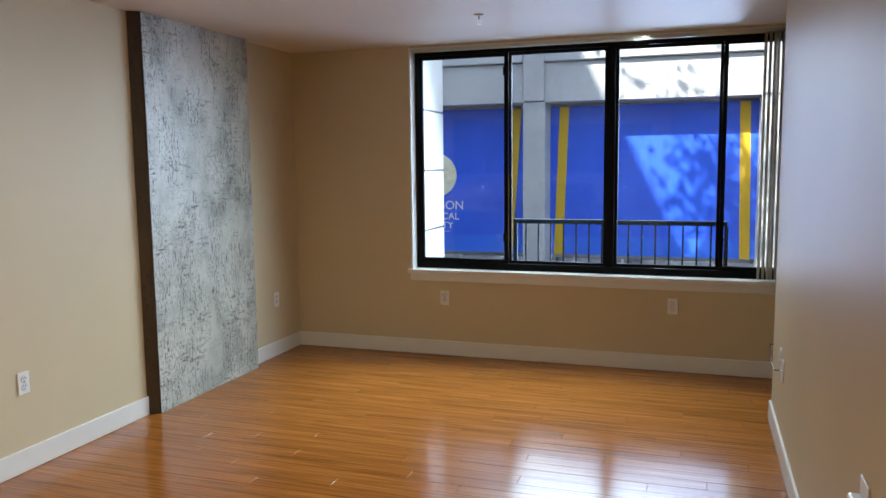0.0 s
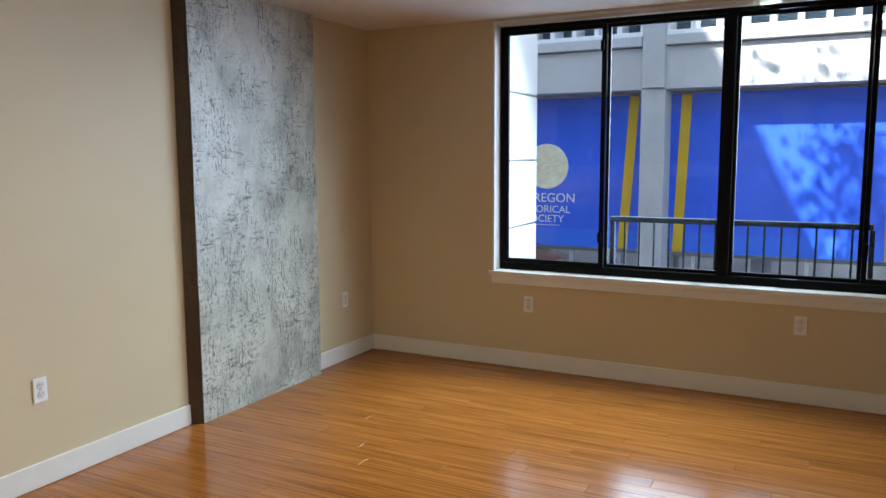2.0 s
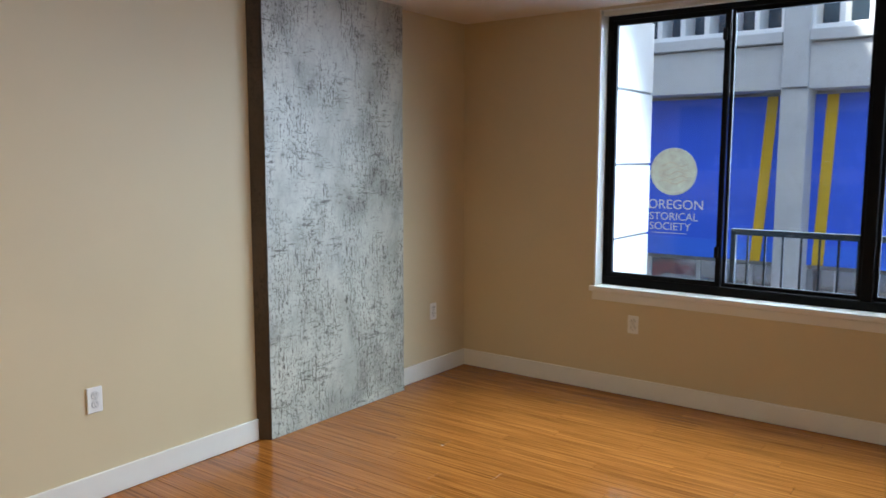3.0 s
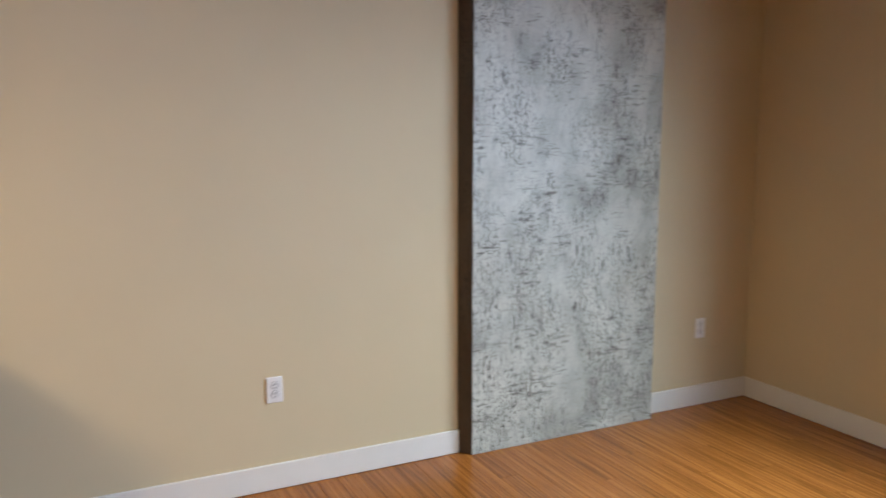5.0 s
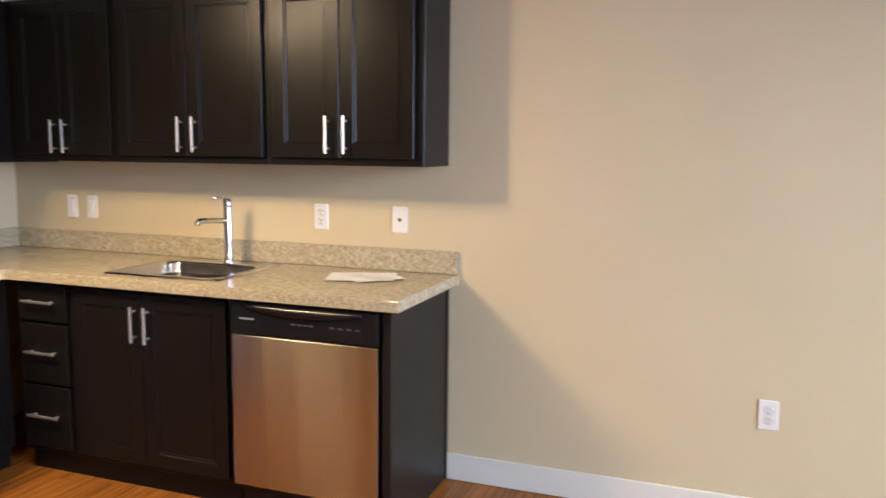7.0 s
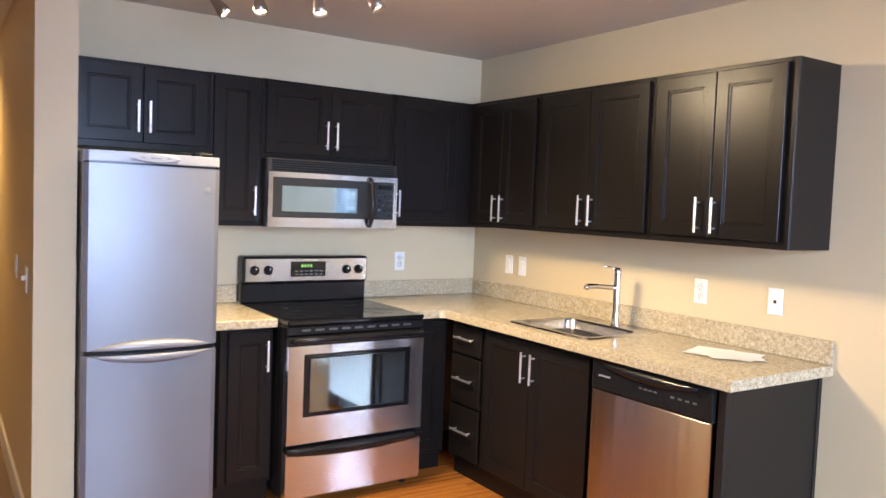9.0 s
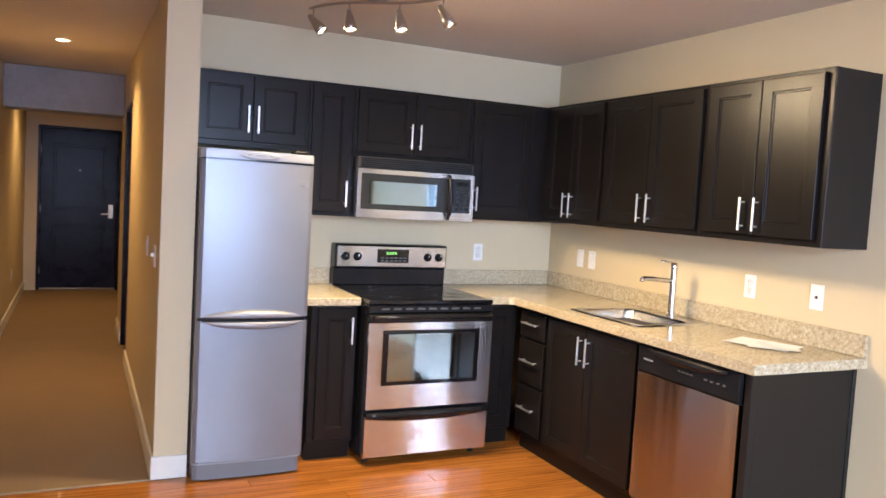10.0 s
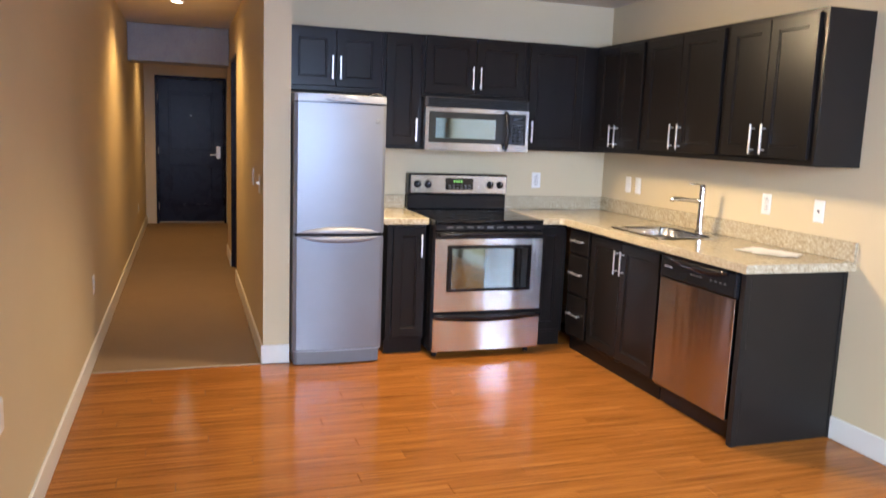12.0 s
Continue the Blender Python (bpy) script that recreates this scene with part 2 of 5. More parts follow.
M_DKGREY = plain("dark grey plastic", (0.16, 0.165, 0.175), 0.4, 0.0, 0.05, relief=0.05)
M_BLACK = plain("black plastic", (0.010, 0.010, 0.011), 0.22, 0.0, 0.15, relief=0.03)
M_BLACK.node_tree.nodes["Principled BSDF"].inputs["Specular IOR Level"].default_value = 0.3
M_BGLASS = plain("black glass", (0.006, 0.006, 0.007), 0.05, 0.0, 0.1, relief=0)
M_SMOKE = plain("smoked glass", (0.022, 0.024, 0.025), 0.07, 0.0, 0.1, relief=0)
M_OVENGL = plain("tinted oven glass", (0.34, 0.42, 0.42), 0.04, 1.0, 0.1, relief=0)
M_GRANITE = granite("speckled granite")
M_WHITE = plain("white plastic", (0.78, 0.77, 0.74), 0.35, 0.0, 0.02, relief=0.02)
M_SLOT = plain("dark slot", (0.02, 0.018, 0.016), 0.6, 0.0, 0.1, relief=0)
M_FRAME = plain("black window aluminium", (0.004, 0.0045, 0.0055), 0.55, 0.0, 0.15, relief=0.04)
M_FRAME.node_tree.nodes["Principled BSDF"].inputs["Specular IOR Level"].default_value = 0.12
M_GLASS = glass_mat("window glass", (0.97, 0.99, 1.0))
M_VINYL = plain("cream vinyl", (0.70, 0.66, 0.56), 0.45, 0.0, 0.05, relief=0.04)
M_VANE = thin_vinyl("cream blind vinyl", (0.78, 0.72, 0.60))
vinyl_nt = M_VINYL.node_tree
vinyl_through = node(vinyl_nt, "ShaderNodeBsdfTranslucent", Color=(0.70, 0.66, 0.54, 1))
vinyl_mix = node(vinyl_nt, "ShaderNodeMixShader", Fac=0.45)
vinyl_nt.links.new(vinyl_nt.nodes["Principled BSDF"].outputs[0], vinyl_mix.inputs[1])
vinyl_nt.links.new(vinyl_through.outputs[0], vinyl_mix.inputs[2])
vinyl_nt.links.new(vinyl_mix.outputs[0], vinyl_nt.nodes["Material Output"].inputs[0])
M_PAPER = plain("white paper", (0.84, 0.83, 0.80), 0.8, 0.0, 0.02, relief=0)
M_DOOR = plain("dark brown door", (0.006, 0.006, 0.018), 0.28, 0.0, 0.15, relief=0)
M_BULB = glowing("lamp face", (1.0, 0.80, 0.52), 12.0)
M_LED = glowing("green display", (0.35, 0.9, 0.15), 0.018)
M_CLAD = plain("white cladding", (0.82, 0.82, 0.81), 0.6, 0.0, 0.03, relief=0.1)
M_BLUE = plain("blue banner cloth", (0.036, 0.130, 0.82), 0.45, 0.0, 0.08, 1.2, relief=0.1)
M_BLUE.node_tree.nodes["Principled BSDF"].inputs["Specular IOR Level"].default_value = 0.5
M_BLUE2 = plain("blue banner hem", (0.045, 0.175, 0.86), 0.6, 0.0, 0.08, 1.2, relief=0.1)
M_YELLOW = plain("yellow banner stripe", (0.72, 0.46, 0.02), 0.6, 0.0, 0.06, 1.2, relief=0.1)
M_COIN = plain("embossed coin print", (0.98, 0.87, 0.62), 0.6, 0.0, 0.2, 5.0, relief=0.3, grain=12)
M_COINLOW = plain("coin print shade lines", (0.82, 0.68, 0.43), 0.6, 0.0, 0.2, 5.0, relief=0.1)
M_LETTER = plain("white banner letters", (0.82, 0.82, 0.82), 0.6, 0.0, 0.02, relief=0)
M_DKWIN = plain("dark facade glass", (0.05, 0.085, 0.12), 0.08, 0.0, 0.25, 1.0, relief=0)
M_KEYS = plain("dim key print", (0.013, 0.013, 0.014), 0.12, 0.0, 0.1, relief=0)
M_PRINT = plain("dim grey print", (0.055, 0.056, 0.058), 0.3, 0.0, 0.1, relief=0)
M_SHOP = plain("reflecting shop glass", (0.46, 0.48, 0.51), 0.04, 0.8, 0.15, 0.5, relief=0)
M_CABSIDE = plain("dark laminate", (0.0125, 0.0108, 0.0098), 0.38, 0.0, 0.1, relief=0.04)
M_RED = plain("red car paint", (0.38, 0.015, 0.02), 0.2, 0.2, 0.05, relief=0, coat=0.8)
M_SILVER = plain("silver car paint", (0.55, 0.56, 0.57), 0.25, 0.6, 0.05, relief=0, coat=0.8)
M_TYRE = plain("tyre rubber", (0.02, 0.02, 0.02), 0.8, 0.0, 0.1, relief=0.2)
M_ASPHALT = plain("asphalt", (0.05, 0.05, 0.052), 0.85, 0.0, 0.15, 0.6, relief=0.5, grain=60)
M_PAVE = plain("pavement concrete", (0.30, 0.29, 0.28), 0.8, 0.0, 0.1, 0.8, relief=0.3)
M_BARK = plain("bark", (0.10, 0.075, 0.055), 0.9, 0.0, 0.25, 4, relief=0.6, grain=25)
M_LEAF = plain("green leaves", (0.055, 0.10, 0.028), 0.55, 0.0, 0.3, 1.5, relief=0.1)
M_RAIL = plain("dark railing paint", (0.014, 0.020, 0.026), 0.6, 0.0, 0.1, relief=0.06)
M_RAIL.node_tree.nodes["Principled BSDF"].inputs["Specular IOR Level"].default_value = 0.12
M_DOOR.node_tree.nodes["Principled BSDF"].inputs["Specular IOR Level"].default_value = 0.12
M_SMOKE.node_tree.nodes["Principled BSDF"].inputs["Specular IOR Level"].default_value = 0.28
M_CABSIDE.node_tree.nodes["Principled BSDF"].inputs["Specular IOR Level"].default_value = 0.26

# ---------------------------------------------------------------- building helpers
def thing(name, m=None, label="", category="", group="", kind=""):
    ob = new(name)
    ob.empty_display_size = 0.1
    if m is not None:
        ob.matrix_world = m
    return tagged(ob, label, category, group, kind)


def part(name, bm, material, parent=None, label="", smooth=False):
    me = bpy.data.meshes.new(name)
    if smooth:
        for f in bm.faces:
            f.smooth = len(f.verts) == 4
    bm.normal_update()
    bm.to_mesh(me)
    bm.free()
    me.materials.append(material)
    ob = new(name, me)
    if parent is not None:
        ob.parent = parent
    if label:
        ob["label"] = label
    return ob


def solid(name, bm, material, label="", category="", kind="", group="", smooth=False):
    return tagged(part(name, bm, material, None, "", smooth), label, category, group, kind)


def box(x0, x1, y0, y1, z0, z1, bevel=0.0, bm=None, seg=1):
    bm = bm or bmesh.new()
    lo, hi = (min(x0, x1), min(y0, y1), min(z0, z1)), (max(x0, x1), max(y0, y1), max(z0, z1))
    got = bmesh.ops.create_cube(bm, size=1.0)["verts"]
    for v in got:
        for k in range(3):
            v.co[k] = hi[k] if v.co[k] > 0 else lo[k]
    if bevel:
        edges = list({e for v in got for e in v.link_edges})
        bmesh.ops.bevel(bm, geom=edges, offset=bevel, segments=seg, affect="EDGES", profile=0.5)
    return bm


def tube(points, r, sides=10, bm=None, r1=None):
    """A round bar along points, tapering from r to r1."""
    bm = bm or bmesh.new()
    pts = [Vector(p) for p in points]
    r1 = r if r1 is None else r1
    rings = []
    for k, p in enumerate(pts):
        d = (pts[min(k + 1, len(pts) - 1)] - pts[max(k - 1, 0)]).normalized()
        a = d.orthogonal().normalized() if k == 0 else (a - d * a.dot(d)).normalized()
        b = d.cross(a)
        rr = r + (r1 - r) * k / max(1, len(pts) - 1)
        rings.append([bm.verts.new(p + rr * (math.cos(t) * a + math.sin(t) * b)) for t in [2 * math.pi * j / sides for j in range(sides)]])
    for u, w in zip(rings, rings[1:]):
        for j in range(sides):
            bm.faces.new((u[j], u[(j + 1) % sides], w[(j + 1) % sides], w[j]))
    bm.faces.new(rings[0][::-1])
    bm.faces.new(rings[-1])
    return bm


def lathe(profile, m, sides=20, bm=None):
    """A body turned round local z from (radius, height) pairs, laid by m."""
    bm = bm or bmesh.new()
    rings = []
    for r, h in profile:
        if r < 1e-5:
            rings.append([bm.verts.new(m @ Vector((0, 0, h)))])
        else:
            rings.append([bm.verts.new(m @ Vector((r * math.cos(t), r * math.sin(t), h))) for t in [2 * math.pi * j / sides for j in range(sides)]])
    for u, w in zip(rings, rings[1:]):
        for j in range(sides):
            k = (j + 1) % sides
            if len(u) == 1 and len(w) > 1:
                bm.faces.new((u[0], w[k], w[j]))
            elif len(w) == 1 and len(u) > 1:
                bm.faces.new((u[j], u[k], w[0]))
            elif len(u) > 1:
                bm.faces.new((u[j], u[k], w[k], w[j]))
    return bm


def ring(x0, x1, z0, z1, w, y0, y1, bevel=0.0, wz=None, bm=None):
    """A rectangular frame in the xz plane: one closed body of bar width w (wz for the level bars)."""
    bm = bm or bmesh.new()
    wz = w if wz is None else wz
    loops = []
    for y in (y0, y1):
        for d, e in ((0, 0), (w, wz)):
            loops.append([bm.verts.new((x, y, z)) for x, z in ((x0 + d, z0 + e), (x1 - d, z0 + e), (x1 - d, z1 - e), (x0 + d, z1 - e))])
    bo, bi, fo, fi = loops
    made = []
    for k in range(4):
        n = (k + 1) % 4
        made += [bm.faces.new((fo[k], fo[n], fi[n], fi[k])), bm.faces.new((bo[n], bo[k], bi[k], bi[n])), bm.faces.new((bo[k], bo[n], fo[n], fo[k])), bm.faces.new((fi[k], fi[n], bi[n], bi[k]))]
    bmesh.ops.recalc_face_normals(bm, faces=made)
    if bevel:
        es = {e for f in made for e in f.edges if e.calc_face_angle(0) > 0.5}
        bmesh.ops.bevel(bm, geom=list(es), offset=bevel, segments=1, affect="EDGES")
    return bm


def wall(name, x0, x1, y0, y1, z0, z1, material=None, holes=(), along="x", label=""):
    """A wall with thickness; holes are (a0, a1, z0, z1) along its run, and go through it."""
    bm = bmesh.new()
    a0, a1 = (x0, x1) if along == "x" else (y0, y1)
    cuts = sorted({a0, a1, *[h[0] for h in holes], *[h[1] for h in holes]})
    cuts = [c for c in cuts if a0 <= c <= a1]
    for u, w in zip(cuts, cuts[1:]):
        spans = [(z0, z1)]
        for h in holes:
            if h[0] <= u and w <= h[1]:
                spans = [s for lo, hi in spans for s in ((lo, min(hi, h[2])), (max(lo, h[3]), hi)) if s[1] - s[0] > 1e-6]
        for lo, hi in spans:
            if along == "x":
                box(u, w, y0, y1, lo, hi, bm=bm)
            else:
                box(x0, x1, u, w, lo, hi, bm=bm)
    bmesh.ops.remove_doubles(bm, verts=bm.verts, dist=1e-5)
    return solid(name, bm, material or M_WALL, label or "beige painted plaster wall", "wall", "structure")


# ---------------------------------------------------------------- the shell
H = 2.445
WL, WR, WB, WF = -3.40, 0.256, -0.168, 6.395
HR, KR = -0.735, -0.895
HALL_END, EDGE = -6.60, 0.470
HALL_WIDE, BEAM0, BEAM1 = -0.92, -3.75, -3.40
RECESS = 1.05
wall("wall_west", WL - 0.15, WL, WB - 0.15, WF + 0.22, 0, H, along="y")
wall("wall_north", WL, RECESS + 0.15, WF, WF + 0.22, 0, H, holes=[(-2.37, 0.74, 0.672, 2.43)])
wall("wall_east", WR, WR + 0.15, HALL_END, 5.45, 0, H, along="y")
wall("wall_recess_side", RECESS, RECESS + 0.15, 5.30, WF, 0, H, along="y")
wall("wall_recess_back", WR + 0.15, RECESS, 5.30, 5.45, 0, H)
wall("wall_kitchen", WL, KR, WB - 0.15, WB, 0, H)
wall("wall_partition", KR, HR, BEAM0, 0.46, 0, H, along="y", holes=[(-2.96, -2.16, 0, 2.10)])
wall("wall_partition_far", HALL_WIDE - 0.16, HALL_WIDE, HALL_END, BEAM0, 0, H, along="y")
wall("wall_partition_return", HALL_WIDE - 0.16, KR, BEAM0, BEAM0 + 0.12, 0, H)
wall("wall_entry", HALL_WIDE - 0.16, WR + 0.15, HALL_END - 0.15, HALL_END, 0, H, holes=[(-0.855, 0.115, 0, 2.11)])
wall("wall_corridor", HALL_WIDE - 0.16, WR + 0.15, HALL_END - 0.30, HALL_END - 0.151, 0, H)
solid("ceiling", box(WL - 0.15, RECESS + 0.15, HALL_END - 0.15, WF + 0.22, H, H + 0.25), M_CEIL, "painted flat plaster ceiling", "ceiling", "structure")
solid("ceiling_beam", box(HR, WR, BEAM0, BEAM1, 2.065, H - 0.003, 0.006), M_CONC2, "bare grey concrete beam across the hallway", "beam", "structure")
solid("hall_floor", box(HALL_WIDE - 0.16, WR + 0.15, HALL_END - 0.15, BEAM0, -0.2, 0.0, bm=box(HR - 0.16, WR + 0.15, BEAM0, EDGE - 0.012, -0.2, 0.0)), M_CARPET, "tan cut-pile carpet in the hallway", "carpet", "structure")
floor = solid("floor", box(WL - 0.15, RECESS + 0.15, EDGE, WF + 0.22, -0.2, -0.006), M_SLOT, "glossy reddish-brown strip laminate floor", "floor", "structure")
solid("floor_kitchen", box(WL - 0.15, KR, WB - 0.15, EDGE, -0.2, -0.006), M_SLOT, "glossy reddish-brown strip laminate floor", "floor", "structure")
solid("threshold_strip", box(HR, WR, EDGE - 0.012, EDGE + 0.004, -0.01, 0.006, 0.002), M_STRIP, "thin metal strip between carpet and laminate", "trim", "structure")


def baseboard(x0, y0, x1, y1, side):
    """A board along a wall's foot; side: +1 or -1, the way it stands out of the wall."""
    t, h = 0.014, 0.118
    if abs(x1 - x0) > abs(y1 - y0):
        bm = box(x0, x1, y0, y0 + side * t, 0.001, h, 0.003)
    else:
        bm = box(x0, x0 + side * t, y0, y1, 0.001, h, 0.003)
    solid("baseboard", bm, M_TRIM, "off-white painted baseboard", "baseboard", "structure")


COL0, COL1, COLX = 4.502, 5.620, -3.332
baseboard(WL, 2.275, WL, COL0 - 0.042, 1)
baseboard(WL, COL1 + 0.002, WL, WF, 1)
baseboard(WL + 0.014, WF, RECESS, WF, -1)
baseboard(WR, HALL_END, WR, 5.45, -1)
baseboard(WR - 0.014, 5.45, RECESS, 5.45, 1)
baseboard(HALL_WIDE, HALL_END, HALL_WIDE, BEAM0, 1)
baseboard(HR, BEAM0, HR, -2.964, 1)
baseboard(HR, -2.156, HR, 0.46, 1)
baseboard(KR, 0.46, HR + 0.014, 0.46, 1)

# concrete column set into the west wall, with a rough edge
def column():
    bm = box(WL + 0.002, COLX, COL0, COL1, 0.002, H - 0.002)
    bmesh.ops.subdivide_edges(bm, edges=bm.edges[:], cuts=14, use_grid_fill=True)
    for v in bm.verts:
        edge = min(abs(v.co.y - COL0), abs(v.co.y - COL1))
        # the side towards the kitchen splays out to the wall
        v.co.y -= 0.047 * (COLX - v.co.x) / (COLX - WL) * max(0.0, 1 - (v.co.y - COL0) / 0.3)
        if edge < 0.03 and v.co.x > WL + 0.05:
            v.co += 0.004 * Vector((noise.noise(v.co * 9), noise.noise(v.co * 7 + Vector((3, 1, 4))), 0))
    ob = solid("concrete_column", bm, M_CONC, "bare grey concrete column with trowelled mottled patches", "column", "structure")
    # the splayed side is rough brown concrete, its shade put into the colour
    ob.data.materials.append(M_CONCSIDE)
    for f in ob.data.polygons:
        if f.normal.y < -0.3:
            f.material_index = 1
    return ob


column()
# thin strip added along the side, coloured dark in place of shade
solid("column_edge", box(WL + 0.002, COLX - 0.003, COL0 - 0.0045, COL0 - 0.001, 0.004, H - 0.004), plain("concrete edge with painted shade", (0.045, 0.034, 0.024), 0.8, 0.0, 0.35, 9.0, relief=0.4, grain=60), "rough edge of the concrete column, coloured dark for the shade there", "column", "structure")

# ---------------------------------------------------------------- window
def window():
    win = thing("window_1", pose(-0.815, 6.52, 0.68), "wide black aluminium sliding window above a white sill", "window", kind="structure")
    inv = win.matrix_world.inverted()

    def p(name, bm, mat, label="", parent=None):
        bm.transform(inv)
        ob = part(name, bm, mat, parent or win, label)
        return ob

    x0, x1, z0, z1 = -2.355, 0.725, 0.692, 2.418
    y0, y1 = 6.495, 6.575
    p("window_frame", box(-2.3695, 0.7395, y0, y1, z1 - 0.045, 2.4295, 0.003), M_FRAME)
    p("window_frame", box(-2.3695, 0.7395, y0, y1, 0.6725, z0 + 0.05, 0.003), M_FRAME)
    p("window_frame", box(-2.3695, x0 + 0.030, y0, y1, z0 + 0.05, z1 - 0.045, 0.003), M_FRAME)
    p("window_frame", box(x1 - 0.04, 0.7395, y0, y1, z0 + 0.05, z1 - 0.045, 0.003), M_FRAME)
    p("window_frame", box(-0.846, -0.786, y0, y1, z0 + 0.05, z1 - 0.045, 0.003), M_FRAME, "thick black centre mullion")
    for s0, s1, slide in ((x0 + 0.030, -1.599, -1), (-1.599, -0.846, 1), (-0.786, -0.040, 1), (-0.040, x1 - 0.04, -1)):
        ya, yb = (6.503, 6.530) if slide < 0 else (6.534, 6.561)
        b = 0.030 if slide < 0 else 0.022
        for bm in (box(s0, s0 + b, ya, yb, z0 + 0.05, z1 - 0.045, 0.002), box(s1 - b, s1, ya, yb, z0 + 0.05, z1 - 0.045, 0.002),
                   box(s0 + b, s1 - b, ya, yb, z0 + 0.05, z0 + 0.05 + b, 0.002), box(s0 + b, s1 - b, ya, yb, z1 - 0.045 - b, z1 - 0.045, 0.002)):
            p("sash_bar", bm, M_FRAME)
        pane = p("pane", box(s0 + b, s1 - b, (ya + yb) / 2 - 0.003, (ya + yb) / 2 + 0.003, z0 + 0.05 + b, z1 - 0.045 - b), M_GLASS, "clear glass pane")
        pane.visible_shadow = False
    for x, z in ((-1.622, 2.23), (-1.622, 0.95), (-0.020, 2.23), (-0.020, 0.95)):
        p("latch", box(x - 0.012, x + 0.012, 6.482, 6.503, z - 0.035, z + 0.035, 0.004), M_FRAME)
    p("window_sill", box(-2.395, 0.76, 6.375, 6.494, 0.655, 0.690, 0.004), M_TRIM, "white painted window sill")
    p("apron", box(-2.375, 0.745, 6.384, 6.399, 0.60, 0.654, 0.003), M_TRIM)
    p("reveal_lining", box(-2.3695, -2.356, 6.392, 6.494, 0.690, 2.43, 0.001), M_TRIM)
    p("reveal_lining", box(-2.356, 0.726, 6.402, 6.494, 2.419, 2.429, 0.001), M_TRIM)
    p("reveal_lining", box(0.726, 0.739, 6.402, 6.494, 0.690, 2.43, 0.001), M_TRIM)


window()


def blind():
    b = thing("vertical_blind", pose(0.3, 6.43, 2.40), "cream vertical blind drawn back beside the window", "blind")
    inv = b.matrix_world.inverted()
    bm = box(-2.35, 0.72, 6.405, 6.455, 2.395, 2.418, 0.003)
    bm.transform(inv)
    part("head_rail", bm, M_VINYL, b)
    for k in range(10):
        x = 0.226 + k * 0.027
        bm = bmesh.new()
        rows = []
        for z in (0.70, 2.395):
            rows.append([bm.verts.new((x - 0.010 * u + 0.004 * math.sin(2.2 * u) + 0.003 * (k % 3 - 1), 6.375 + 0.082 * (u + 1) / 2, z)) for u in (-1, -0.5, 0, 0.5, 1)])
        for j in range(4):
            bm.faces.new((rows[0][j], rows[0][j + 1], rows[1][j + 1], rows[1][j]))
        bmesh.ops.solidify(bm, geom=bm.faces[:], thickness=0.0015)
        bm.transform(inv)
        part("vane", bm, M_VANE, b)


blind()

# ---------------------------------------------------------------- doors of the hallway
def entry_door():
    d = thing("door_1", pose(-0.370, HALL_END - 0.06, 0), "dark brown two-panel entry door, closed, with a silver lever", "door", kind="structure")
    inv = d.matrix_world.inverted()

    def p(name, bm, mat, label="", parent=None):
        bm.transform(inv)
        return part(name, bm, mat, parent or d, label)

    yb, yf = HALL_END - 0.075, HALL_END - 0.03
    x0, x1, z1 = -0.820, 0.080, 2.070
    # leaf: stiles and rails round two sunk panels
    rails = [(x0, x0 + 0.15, 0.006, z1), (x1 - 0.15, x1, 0.006, z1), (x0 + 0.15, x1 - 0.15, 0.006, 0.25), (x0 + 0.15, x1 - 0.15, 0.84, 1.05), (x0 + 0.15, x1 - 0.15, 1.88, z1)]
    bm = bmesh.new()
    for a, b, c, e in rails:
        box(a, b, yb, yf, c, e, 0.002, bm=bm)
    leaf = p("leaf", bm, M_DOOR)
    for c, e in ((0.25, 0.84), (1.05, 1.88)):
        p("door_panel", box(x0 + 0.15, x1 - 0.15, yb + 0.008, yf - 0.014, c, e), M_DOOR, parent=leaf)
        bm = ring(x0 + 0.140, x1 - 0.140, c - 0.010, e + 0.010, 0.040, yf - 0.013, yf + 0.010, 0.005)
        p("moulding", bm, M_DOOR, parent=leaf)
    for a, b, c, e in ((x0 - 0.035, x0 - 0.003, 0, z1 + 0.035), (x1 + 0.003, x1 + 0.035, 0, z1 + 0.035), (x0 - 0.003, x1 + 0.003, z1 + 0.004, z1 + 0.035)):
        p("door_frame", box(a, b, HALL_END - 0.14, HALL_END + 0.008, c + 0.001, e, 0.003), M_DOOR)
    lock = p("lock_plate", box(x0 + 0.045, x0 + 0.105, yf, yf + 0.012, 0.95, 1.13, 0.004), M_NICKEL, "silver lock plate", leaf)
    p("door_handle", tube([(x0 + 0.075, yf + 0.012, 1.01), (x0 + 0.075, yf + 0.05, 1.01), (x0 + 0.09, yf + 0.055, 1.01), (x0 + 0.19, yf + 0.055, 1.005)], 0.010), M_NICKEL, "silver lever handle", leaf)
    p("peephole", lathe([(0, 0.006), (0.009, 0.005), (0.011, 0)], pose((x0 + x1) / 2, yf - 0.014, 1.56, -90)), M_NICKEL, "", leaf)
    for z in (0.25, 1.05, 1.80):
        p("hinge", tube([(x1 + 0.001, yf + 0.006, z - 0.045), (x1 + 0.001, yf + 0.006, z + 0.045)], 0.006, 8), M_NICKEL, "", leaf)
    p("door_sweep", box(x0, x1, yf, yf + 0.006, 0.006, 0.03), M_STRIP)


entry_door()


